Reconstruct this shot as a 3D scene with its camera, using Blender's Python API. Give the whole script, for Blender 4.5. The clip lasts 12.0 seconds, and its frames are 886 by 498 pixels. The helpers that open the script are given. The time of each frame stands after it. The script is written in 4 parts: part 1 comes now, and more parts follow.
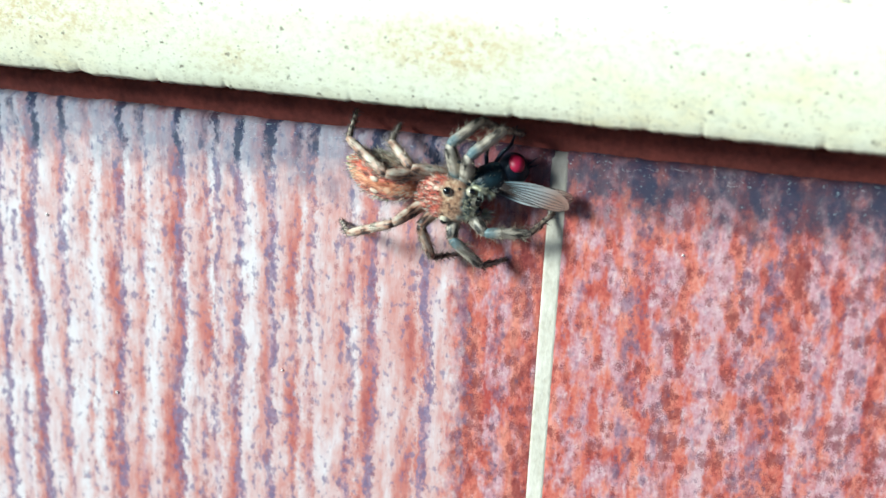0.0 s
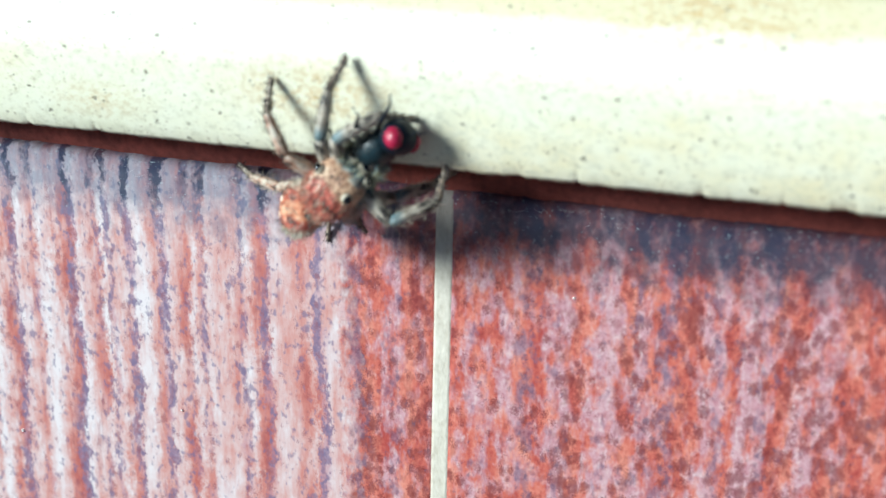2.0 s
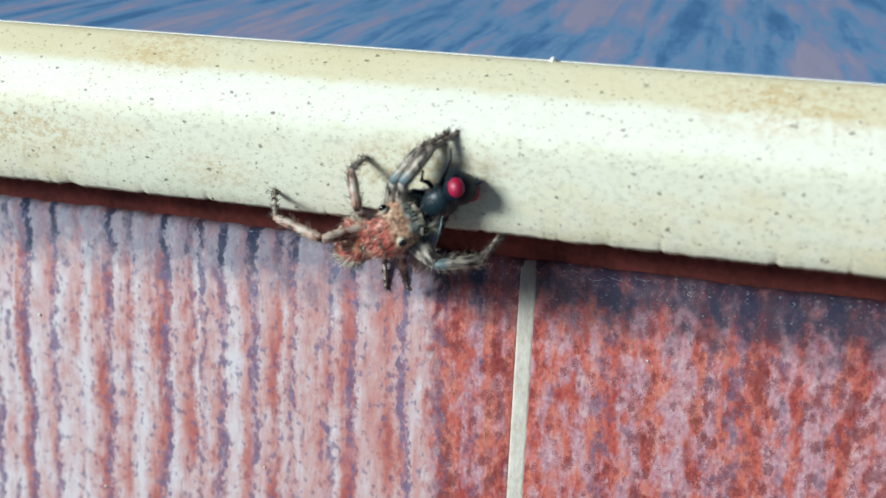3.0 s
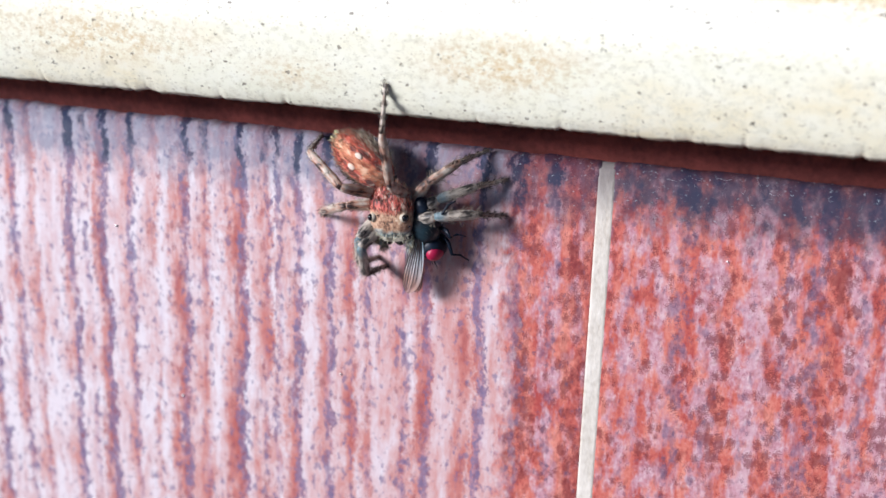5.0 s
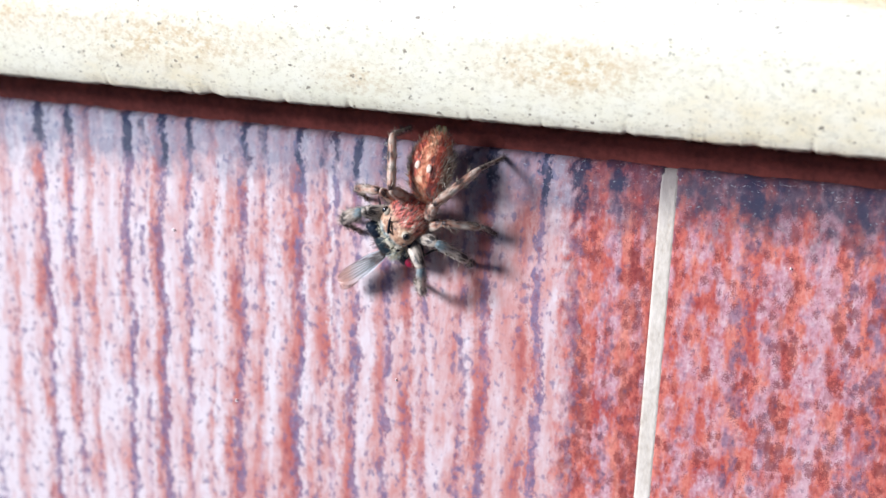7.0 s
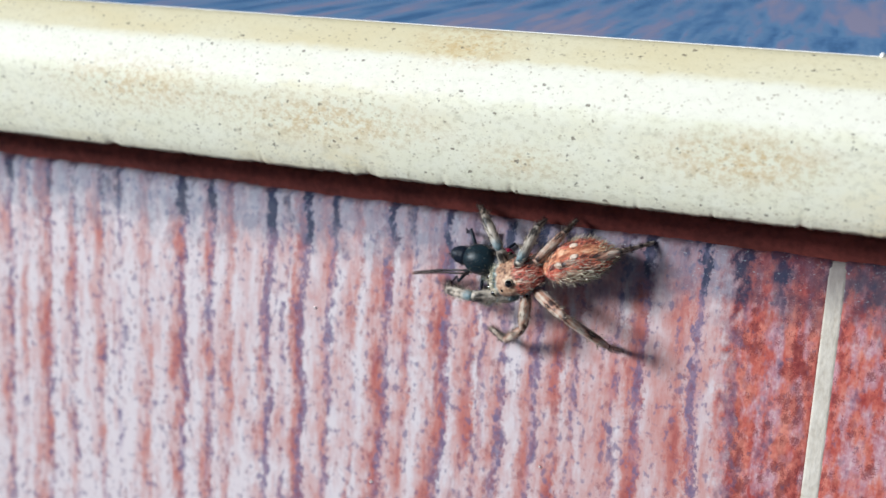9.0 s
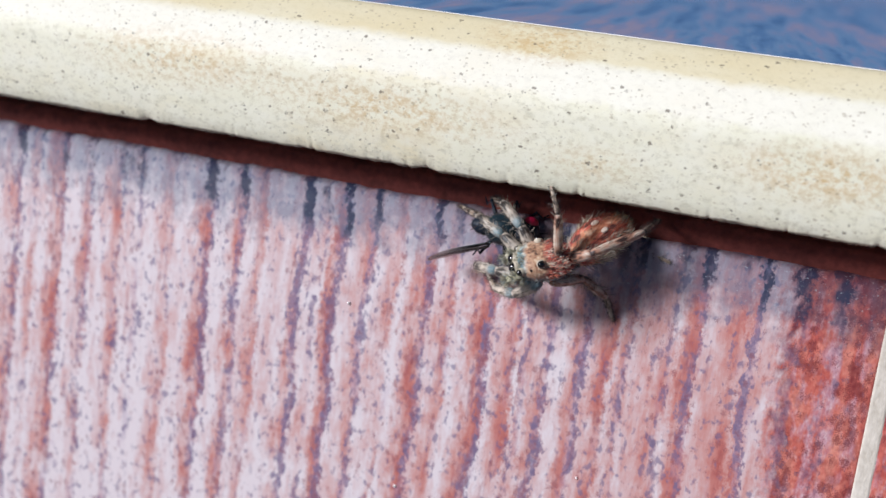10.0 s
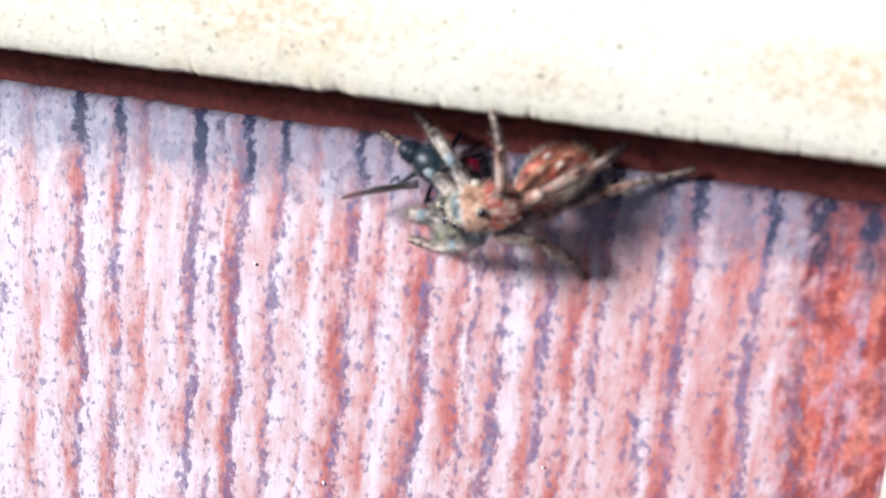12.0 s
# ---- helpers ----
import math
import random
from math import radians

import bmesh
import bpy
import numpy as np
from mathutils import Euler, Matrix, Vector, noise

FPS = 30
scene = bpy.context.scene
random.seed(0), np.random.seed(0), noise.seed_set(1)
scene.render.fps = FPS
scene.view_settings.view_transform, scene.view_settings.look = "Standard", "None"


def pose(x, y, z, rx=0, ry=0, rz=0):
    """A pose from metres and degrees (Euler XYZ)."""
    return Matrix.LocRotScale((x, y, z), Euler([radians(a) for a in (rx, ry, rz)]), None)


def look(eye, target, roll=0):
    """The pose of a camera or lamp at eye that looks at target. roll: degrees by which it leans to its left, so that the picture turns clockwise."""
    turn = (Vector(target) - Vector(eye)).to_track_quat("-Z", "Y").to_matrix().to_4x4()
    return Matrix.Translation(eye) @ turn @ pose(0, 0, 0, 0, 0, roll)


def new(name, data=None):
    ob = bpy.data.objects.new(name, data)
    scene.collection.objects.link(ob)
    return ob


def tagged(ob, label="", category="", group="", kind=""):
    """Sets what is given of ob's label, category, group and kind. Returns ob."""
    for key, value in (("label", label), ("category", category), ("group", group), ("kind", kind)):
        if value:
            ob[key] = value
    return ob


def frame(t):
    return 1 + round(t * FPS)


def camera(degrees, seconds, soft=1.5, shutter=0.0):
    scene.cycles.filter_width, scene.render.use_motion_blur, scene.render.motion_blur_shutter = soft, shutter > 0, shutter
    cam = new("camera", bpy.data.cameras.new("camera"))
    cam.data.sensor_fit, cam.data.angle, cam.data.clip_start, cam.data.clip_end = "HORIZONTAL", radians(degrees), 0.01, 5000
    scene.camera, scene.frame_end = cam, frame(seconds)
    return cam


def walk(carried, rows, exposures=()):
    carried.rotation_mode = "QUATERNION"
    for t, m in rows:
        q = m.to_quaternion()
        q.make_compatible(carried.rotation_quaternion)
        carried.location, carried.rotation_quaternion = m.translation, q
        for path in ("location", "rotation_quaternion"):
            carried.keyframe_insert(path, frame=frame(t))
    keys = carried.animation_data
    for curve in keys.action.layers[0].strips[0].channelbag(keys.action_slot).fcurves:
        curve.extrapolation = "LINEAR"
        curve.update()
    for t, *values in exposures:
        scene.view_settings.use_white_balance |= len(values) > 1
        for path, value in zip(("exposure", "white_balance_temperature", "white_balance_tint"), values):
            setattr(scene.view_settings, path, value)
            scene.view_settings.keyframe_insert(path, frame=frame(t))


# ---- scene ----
# A hunting spider with a caught fly on the tiled riser of an outdoor step.
# Plan in millimetres (MM turns them into metres): riser face y = 0, joint between two
# riser tiles x = 0, lower lip of the stone nosing z = 0, tread z = 11.6.
MM = 0.001


def eye(x, y, z, yaw, pitch, lean):
    """A camera pose from millimetres and degrees: yaw to the left of +y, pitch up, lean as in look()."""
    return pose(x * MM, y * MM, z * MM, 90 + pitch, 0, yaw) @ pose(0, 0, 0, 0, 0, lean)


cam = camera(40, 12.0, soft=1.5)
# a close-up lens: the animals are sharp at about nine centimetres, and blur as the camera comes nearer
cam.data.dof.use_dof, cam.data.dof.focus_distance, cam.data.dof.aperture_fstop = True, 0.0885, 36.0
PATH = [
    (0, eye(15.57, -81.04, 14.52, 16.26, -16.73, 2.89)),
    (0.5, eye(16.96, -78.71, 14.29, 16.35, -17.00, 2.73)),
    (1, eye(16.58, -78.86, 14.00, 16.06, -16.74, 2.83)),
    (1.5, eye(16.77, -79.14, 13.54, 15.87, -16.35, 2.91)),
    (1.7, eye(18.80, -77.26, 13.85, 16.67, -16.41, 2.35)),
    (2, eye(23.68, -73.00, 19.94, 18.01, -19.20, 1.23)),
    (2.2, eye(20.66, -77.44, 23.87, 16.95, -18.91, 0.79)),
    (2.5, eye(18.39, -81.41, 19.46, 18.01, -14.74, 2.10)),
    (2.7, eye(18.73, -81.87, 19.53, 16.92, -14.25, 2.59)),
    (4.3, eye(18.45, -83.04, 17.69, 18.22, -15.58, 1.97)),
    (4.5, eye(18.20, -83.12, 17.61, 18.21, -15.65, 1.99)),
    (5, eye(16.56, -84.09, 15.62, 18.87, -16.54, 1.83)),
    (5.5, eye(15.67, -85.34, 14.51, 18.73, -16.08, 2.15)),
    (6, eye(15.95, -84.56, 14.84, 18.69, -16.10, 2.22)),
    (6.5, eye(14.82, -84.65, 14.50, 19.36, -16.37, 1.99)),
    (6.7, eye(13.84, -85.21, 14.10, 19.60, -15.91, 2.06)),
    (8.3, eye(14.45, -86.36, 13.60, 20.63, -14.42, 2.15)),
    (8.5, eye(13.87, -86.48, 14.37, 21.15, -14.52, 1.91)),
    (9, eye(5.04, -88.01, 14.85, 21.68, -12.33, 3.21)),
    (9.5, eye(-1.81, -89.35, 12.54, 19.36, -12.50, 5.67)),
    (10, eye(-6.19, -89.78, 12.01, 17.12, -11.16, 7.54)),
    (10.5, eye(-6.40, -85.32, 10.69, 17.41, -12.25, 6.74)),
    (11, eye(-7.82, -81.30, 10.09, 17.28, -11.97, 6.20)),
    (11.5, eye(-7.93, -75.12, 10.01, 16.07, -13.12, 5.79)),
    (12, eye(-8.85, -71.02, 9.46, 15.50, -14.32, 5.43)),
]
walk(cam, PATH, exposures=[
    (0.0, 0.50, 5880, -9), (1.6, 0.50, 5880, -9), (2.0, 0.39, 5880, -5), (2.3, 0.01, 5880, -5), (4.3, 0.03, 6040, 9), (4.6, 0.05, 6040, 10), (5.2, 0.39, 5980, 16), (6.7, 0.39, 5980, 15),
    (8.4, 0.19, 5980, 9), (9.2, -0.03, 6080, 6), (10.5, -0.02, 6160, 18), (11.2, 0.11, 6080, 17), (11.6, 0.25, 6080, 17), (12.0, 0.52, 6080, 17)])

# ---------------------------------------------------------------- light
SUN_UP, SUN_TURN = 21.0, -48.0      # degrees above the horizon, and round from the riser's normal
world = bpy.data.worlds.new("sky")
scene.world = world
world.use_nodes = True
wn = world.node_tree
wn.nodes.clear()
sky = wn.nodes.new("ShaderNodeTexSky")
sky.sky_type = "NISHITA"
sky.sun_disc = False
sky.sun_elevation = radians(SUN_UP)
sky.sun_rotation = radians(180 - SUN_TURN)
sky.air_density, sky.dust_density, sky.ozone_density = 0.45, 0.0, 3.0
sky.altitude = 3500
back = wn.nodes.new("ShaderNodeBackground")
back.inputs["Strength"].default_value = 0.05
wout = wn.nodes.new("ShaderNodeOutputWorld")
wn.links.new(sky.outputs[0], back.inputs[0])
wn.links.new(back.outputs[0], wout.inputs[0])

sun_data = bpy.data.lights.new("sun", "SUN")
sun_data.energy, sun_data.angle, sun_data.color = 5.0, radians(18), (1.0, 0.98, 0.96)
sun = new("sun", sun_data)
sun.matrix_world = look((math.sin(radians(SUN_TURN)) * math.cos(radians(SUN_UP)), -math.cos(radians(SUN_TURN)) * math.cos(radians(SUN_UP)), math.sin(radians(SUN_UP))), (0, 0, 0))


# ---------------------------------------------------------------- materials
class Nodes:
    """A small wrapper round a material's node tree."""

    def __init__(self, name):
        self.mat = bpy.data.materials.new(name)
        self.mat.use_nodes = True
        self.t = self.mat.node_tree
        self.t.nodes.clear()
        self.shader = self.t.nodes.new("ShaderNodeBsdfPrincipled")
        out = self.t.nodes.new("ShaderNodeOutputMaterial")
        self.t.links.new(self.shader.outputs[0], out.inputs[0])
        self.coord = self.t.nodes.new("ShaderNodeTexCoord").outputs["Object"]

    def put(self, socket, value):
        if isinstance(value, bpy.types.NodeSocket):
            self.t.links.new(value, socket)
        elif value is not None:
            socket.default_value = value

    def node(self, kind, out=0, operation="", **ins):
        n = self.t.nodes.new(kind)
        if operation:
            n.operation = operation
        for k, v in ins.items():
            self.put(n.inputs[k.replace("_", " ")], v)
        return n.outputs[out]

    def scaled(self, x, y, z, source=None):
        """Object coordinates in metres times (x, y, z)."""
        return self.node("ShaderNodeMapping", Vector=source or self.coord, Scale=(x, y, z))

    def noise(self, vec, scale=1.0, detail=3.0, rough=0.5, distort=0.0):
        return self.node("ShaderNodeTexNoise", Vector=vec, Scale=scale, Detail=detail, Roughness=rough, Distortion=distort)

    def ramp(self, fac, stops, ease="LINEAR"):
        n = self.t.nodes.new("ShaderNodeValToRGB")
        n.color_ramp.interpolation = ease
        el = n.color_ramp.elements
        while len(el) < len(stops):
            el.new(0.5)
        for e, (p, c) in zip(el, stops):
            e.position = p
            e.color = (*c, 1) if isinstance(c, tuple) else (c, c, c, 1)
        self.put(n.inputs[0], fac)
        return n.outputs[0]

    def math(self, op, a, b=None, c=None, clamp=False):
        n = self.t.nodes.new("ShaderNodeMath")
        n.operation, n.use_clamp = op, clamp
        for i, v in enumerate((a, b, c)):
            if v is not None:
                self.put(n.inputs[i], v)
        return n.outputs[0]

    def mix(self, fac, a, b, blend="MIX"):
        n = self.t.nodes.new("ShaderNodeMix")
        n.data_type, n.blend_type = "RGBA", blend
        for i, v in ((0, fac), (6, a), (7, b)):
            self.put(n.inputs[i], (*v, 1) if isinstance(v, tuple) else v)
        return n.outputs[2]

    def axis(self, which):
        n = self.t.nodes.new("ShaderNodeSeparateXYZ")
        self.put(n.inputs[0], self.coord)
        return n.outputs["XYZ".index(which)]

    def bump(self, height, metres, strength=1.0):
        b = self.node("ShaderNodeBump", Height=height, Strength=strength, Distance=metres)
        self.put(self.shader.inputs["Normal"], b)

    def done(self, color, rough=0.5, **ins):
        self.put(self.shader.inputs["Base Color"], (*color, 1) if isinstance(color, tuple) else color)
        self.put(self.shader.inputs["Roughness"], rough)
        for k, v in ins.items():
            self.put(self.shader.inputs[k.replace("_", " ")], v)
        return self.mat


# Printed streaks of the pale tile: right-hand edge and width in millimetres, strength of the salmon and of its slate edge.
STREAKS_FAR = [(-73.3, 1.6, 0.6, 0.6), (-71.6, 0.9, 0.4, 0.2), (-68.8, 2.2, 0.9, 0.5), (-66.0, 1.5, 0.6, 0.5), (-62.9, 1.3, 0.5, 0.4), (-60.9, 0.9, 0.3, 0.5), (-57.9, 1.6, 0.45, 0.2),
               (-54.3, 1.7, 0.95, 0.8), (-51.4, 1.3, 0.75, 0.7), (-49.4, 1.4, 0.55, 0.3), (-45.6, 1.2, 0.6, 1.0), (-44.0, 0.6, 0.25, 0.4), (-42.2, 1.8, 1.0, 1.0), (-39.6, 1.0, 0.55, 0.6)]
STREAKS_NEAR = [(-37.3, 1.3, 0.45, 0.2), (-34.5, 1.7, 0.95, 0.8), (-32.6, 1.2, 0.45, 0.4), (-29.3, 1.9, 1.0, 0.8), (-27.1, 1.5, 0.75, 0.4), (-26.2, 0.6, 0.3, 0.6), (-24.3, 1.4, 0.75, 0.8),
                (-21.5, 1.3, 0.65, 0.8), (-19.4, 1.1, 0.7, 0.3), (-18.0, 1.2, 0.5, 0.5), (-14.9, 1.0, 0.5, 0.5), (-13.0, 1.7, 0.85, 0.7), (-9.9, 1.3, 0.5, 0.2), (-8.8, 0.9, 0.55, 1.0)]
# Upright columns of the rusty tile: middle, width and strength, for its slate and maroon blobs and for its lilac clouds.
SLATE_COLUMNS = [(-6.2, 1.6, 1.0), (-3.6, 1.2, 0.75), (2.2, 1.0, 0.5), (5.9, 1.4, 1.0), (7.8, 1.0, 0.55), (11.0, 1.0, 0.5), (13.6, 1.2, 0.6), (15.4, 1.7, 1.0), (18.8, 1.6, 0.8), (21.6, 1.4, 0.7)]
MAROON_COLUMNS = [(-5.5, 1.8, 0.9), (-1.5, 1.9, 1.0), (0.7, 0.8, 0.6), (8.9, 1.3, 0.7), (12.7, 1.2, 0.6), (16.9, 1.4, 0.7), (22.8, 1.4, 0.6)]
LILAC_COLUMNS = [(-3.4, 1.6, 0.6), (2.4, 1.6, 0.6), (4.6, 1.6, 0.7), (8.2, 1.8, 0.75), (11.3, 2.2, 1.0), (13.9, 1.8, 0.6), (18.4, 1.8, 0.8), (20.8, 2.2, 0.9), (24.6, 2.4, 0.8)]


def tile_material(name, rust):
    """Glazed tile printed like weathered wood. Pale tile: white and pink, with salmon streaks that end in broken slate
    dashes,
    turning rusty towards the joint. rust: the wholly rusty, mottled kind. Both are water-stained along the upper edge,
    with shade painted in there."""
    n = Nodes(name)
    split = n.t.nodes.new("ShaderNodeSeparateXYZ")
    n.put(split.inputs[0], n.coord)
    x, z = split.outputs[0], split.outputs[2]
    sway = n.noise(n.scaled(45, 110, 110), 1, 2, 0.5)
    ragged = n.noise(n.scaled(700, 600, 600), 1, 3, 0.6)
    warp = n.math("MULTIPLY_ADD", n.math("ADD", sway, -0.5), 0.0020, n.math("MULTIPLY", n.math("ADD", ragged, -0.5), 0.0016))
    fine = n.noise(n.scaled(3400, 2600, 2600), 1, 2, 0.6)
    warp = n.math("MULTIPLY_ADD", n.math("ADD", fine, -0.5), 0.0010, warp)
    xw = n.math("ADD", x, warp)

    def profile(bumps):
        """The strength across the tile, from bumps: lists of (millimetres, strength) in rising order."""
        whole = None
        for k in range(0, len(bumps), 7):
            stops, last = [], -1e9
            for bump in bumps[k:k + 7]:
                for p, s in bump:
                    last = max(p, last + 0.02)
                    stops.append((last, s))
            lo, hi = stops[0][0] - 0.1, stops[-1][0] + 0.1
            u = n.math("MULTIPLY_ADD", xw, 1000 / (hi - lo), -lo / (hi - lo))
            r = n.ramp(u, [((p - lo) / (hi - lo), s) for p, s in stops])
            whole = r if whole is None else n.math("MAXIMUM", whole, r)
        return whole

    def column(rows):
        return profile([[(c - 0.75 * w, 0.0), (c - 0.25 * w, s), (c + 0.25 * w, s), (c + 0.75 * w, 0.0)] for c, w, s in rows])

    def over(base, amount, strength, colour):
        return n.mix(n.math("MULTIPLY", amount, strength), base, colour)

    uneven = n.t.nodes.new("ShaderNodeTexNoise")
    n.put(uneven.inputs["Vector"], n.scaled(2300, 1900, 1900))
    uneven.inputs["Detail"].default_value = 3.0
    jitter = n.node("ShaderNodeVectorMath", operation="MULTIPLY", Vector=uneven.outputs["Color"])
    jitter.node.inputs[1].default_value = (1.4, 1.4, 1.4)

    def dots(across, along, size, amount):
        """Uneven, well-edged print dots, as large as amount lets them be; across and along: cells to a metre."""
        cell = n.t.nodes.new("ShaderNodeTexVoronoi")
        n.put(cell.inputs["Vector"], n.node("ShaderNodeVectorMath", operation="ADD", Vector=n.scaled(across, along, along)))
        n.put(cell.inputs["Vector"].links[0].from_node.inputs[1], jitter)
        cell.inputs["Scale"].default_value = 1.0
        own = n.t.nodes.new("ShaderNodeSeparateXYZ")
        n.put(own.inputs[0], cell.outputs["Color"])
        reach = n.math("MULTIPLY", n.math("MULTIPLY_ADD", own.outputs[0], 0.6, n.math("ADD", amount, -0.5)), size)
        return n.math("MULTIPLY_ADD", n.math("SUBTRACT", reach, n.math("MULTIPLY_ADD", fine, 0.25, n.math("ADD", cell.outputs["Distance"], -0.125))), 9.0, 0.5, True)

    blot = n.noise(n.scaled(1300, 850, 850), 1, 3, 0.6)
    soft = n.noise(n.scaled(800, 190, 190), 1, 4, 0.64)
    seg = n.noise(n.scaled(430, 150, 150), 1.21, 2, 0.55)
    slate_lane, lilac_lane = column(SLATE_COLUMNS), column(LILAC_COLUMNS)
    # mottled rust: orange ground with lilac clouds, maroon and slate blobs in upright columns
    ground = n.noise(n.scaled(600, 190, 190), 1.1, 3, 0.6)
    red = n.ramp(n.math("MULTIPLY_ADD", fine, 0.4, n.math("MULTIPLY_ADD", ground, 0.9, -0.05)), [(0.42, (0.36, 0.062, 0.056)), (0.58, (0.51, 0.13, 0.10)), (0.78, (0.64, 0.25, 0.19))])
    cloud = n.noise(n.scaled(1000, 430, 430), 1, 3, 0.6)
    lilac = n.math("MULTIPLY_ADD", cloud, 5.5, n.math("MULTIPLY_ADD", lilac_lane, 0.9, -2.72), True)
    red = over(red, lilac, 0.84, n.ramp(n.math("MULTIPLY_ADD", fine, 0.5, n.math("MULTIPLY", blot, 0.6)), [(0.4, (0.42, 0.21, 0.26)), (0.56, (0.51, 0.315, 0.365)), (0.72, (0.63, 0.50, 0.53))]))
    pale_lane = n.math("MULTIPLY_ADD", seg, 3.0, n.math("MULTIPLY_ADD", lilac_lane, 2.2, -3.6), True)
    red = over(red, pale_lane, 0.6, (0.70, 0.61, 0.62))
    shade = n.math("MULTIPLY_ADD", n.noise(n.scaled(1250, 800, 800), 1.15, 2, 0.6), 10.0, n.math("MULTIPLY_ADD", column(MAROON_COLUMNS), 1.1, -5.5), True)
    red = over(red, shade, 0.34, n.ramp(fine, [(0.3, (0.12, 0.020, 0.024)), (0.7, (0.24, 0.048, 0.044))]))
    drift = n.noise(n.scaled(200, 130, 130), 1.23, 2, 0.5)
    thick = n.math("MULTIPLY_ADD", n.math("MULTIPLY_ADD", x, 28.0, 0.2, True), 0.30, n.math("MULTIPLY_ADD", column(MAROON_COLUMNS), 0.3, n.math("MULTIPLY", drift, 0.74)))
    red = over(red, dots(1350, 1000, 0.92, thick), 0.66, n.ramp(fine, [(0.3, (0.11, 0.018, 0.024)), (0.7, (0.20, 0.042, 0.045))]))
    red = over(red, dots(1900, 1500, 0.7, n.math("MULTIPLY_ADD", slate_lane, 0.3, n.math("MULTIPLY", drift, 0.62))), 0.6, (0.13, 0.085, 0.13))
    slate = n.math("MULTIPLY_ADD", n.noise(n.scaled(1100, 640, 640), 0.93, 2, 0.6), 8.0, n.math("MULTIPLY_ADD", slate_lane, 1.5, -5.15), True)
    red = over(red, slate, 0.6, n.ramp(fine, [(0.3, (0.09, 0.065, 0.12)), (0.7, (0.24, 0.16, 0.24))]))
    if rust:
        color, drip = red, slate_lane
        relief = soft
    else:
        streaks = STREAKS_FAR + STREAKS_NEAR
        salmon = profile([[(e - w - 0.35, 0.0), (e - 0.5 * w, 0.7 * s), (e - 0.1, 0.9 * s), (e + 0.35, 0.0)] for e, w, s, d in streaks])
        edge_dark = profile([[(e - 0.75, 0.0), (e - 0.25, d), (e + 0.12, d), (e + 0.5, 0.0)] for e, w, s, d in streaks])
        fade = n.math("MULTIPLY_ADD", n.noise(n.scaled(420, 130, 130), 1, 3, 0.6), 4.2, -1.6, True)
        tone = n.noise(n.scaled(60, 40, 40), 1, 2, 0.5)
        # white and pink print, salmon in each streak
        m = n.math("MULTIPLY", salmon, n.math("MULTIPLY_ADD", fade, 0.8, 0.2))
        m = n.math("ADD", m, n.math("MULTIPLY_ADD", n.math("ADD", soft, -0.5), 1.3, 0.16))
        m = n.math("MULTIPLY_ADD", n.math("ADD", tone, -0.5), 0.45, m)
        lanes = n.noise(n.scaled(210, 14, 14), 1.1, 2, 0.5)
        m = n.math("MULTIPLY_ADD", n.math("ADD", lanes, -0.5), 0.6, m)
        m = n.math("MULTIPLY_ADD", n.math("MULTIPLY_ADD", x, 20.0, 1.2, True), 0.24, n.math("ADD", m, -0.13))
        m = n.math("MULTIPLY_ADD", n.math("ADD", blot, -0.5), 0.45, m)
        pale = n.ramp(m, [(0.0, (0.68, 0.61, 0.63)), (0.18, (0.62, 0.485, 0.495)), (0.40, (0.56, 0.325, 0.31)), (0.64, (0.50, 0.195, 0.17)), (0.95, (0.40, 0.11, 0.098))])
        mauve = n.math("MULTIPLY_ADD", n.noise(n.scaled(900, 210, 210), 1.07, 3, 0.6), 5.0, n.math("MULTIPLY_ADD", edge_dark, 1.8, -3.1), True)
        pale = over(pale, mauve, 0.42, (0.40, 0.30, 0.40))
        # slate dashes on the right-hand edge of the streaks
        dash = n.math("MULTIPLY_ADD", edge_dark, 2.6, n.math("MULTIPLY_ADD", seg, 4.5, n.math("MULTIPLY_ADD", blot, 9.0, -8.1)), True)
        pale = over(pale, dash, 0.64, n.ramp(fine, [(0.3, (0.095, 0.08, 0.165)), (0.7, (0.20, 0.17, 0.29))]))
        # maroon blots in the streaks, and maroon and slate flecks all over
        blots = n.math("MULTIPLY_ADD", n.noise(n.scaled(800, 420, 420), 1.3, 3, 0.6), 8.0, n.math("MULTIPLY_ADD", salmon, 1.5, -5.3), True)
        pale = over(pale, blots, 0.5, (0.27, 0.075, 0.08))
        drift_b = n.noise(n.scaled(240, 160, 160), 1.4, 2, 0.5)
        pale = over(pale, dots(1700, 1300, 0.72, n.math("MULTIPLY_ADD", salmon, 0.40, n.math("MULTIPLY", drift_b, 0.62))), 0.54, (0.22, 0.065, 0.085))
        fleck_b = n.noise(n.scaled(1600, 1100, 1100), 1.13, 2, 0.5)
        pale = over(pale, n.math("MULTIPLY_ADD", fleck_b, 10.0, n.math("MULTIPLY_ADD", edge_dark, 0.7, n.math("MULTIPLY_ADD", seg, 2.5, -7.05)), True), 0.66, (0.15, 0.12, 0.22))
        # thin broken lines inside the streaks
        thin = n.math("MULTIPLY_ADD", n.noise(n.scaled(1600, 210, 210), 1.05, 3, 0.6), 8.0, n.math("MULTIPLY_ADD", salmon, 1.1, -5.1), True)
        pale = over(pale, thin, 0.5, n.ramp(fine, [(0.3, (0.20, 0.07, 0.11)), (0.7, (0.34, 0.17, 0.21))]))
        zone = n.math("MULTIPLY_ADD", n.math("MULTIPLY_ADD", n.math("ADD", blot, -0.5), 0.004, xw), 620.0, 4.75, True)
        color = n.mix(zone, pale, red)
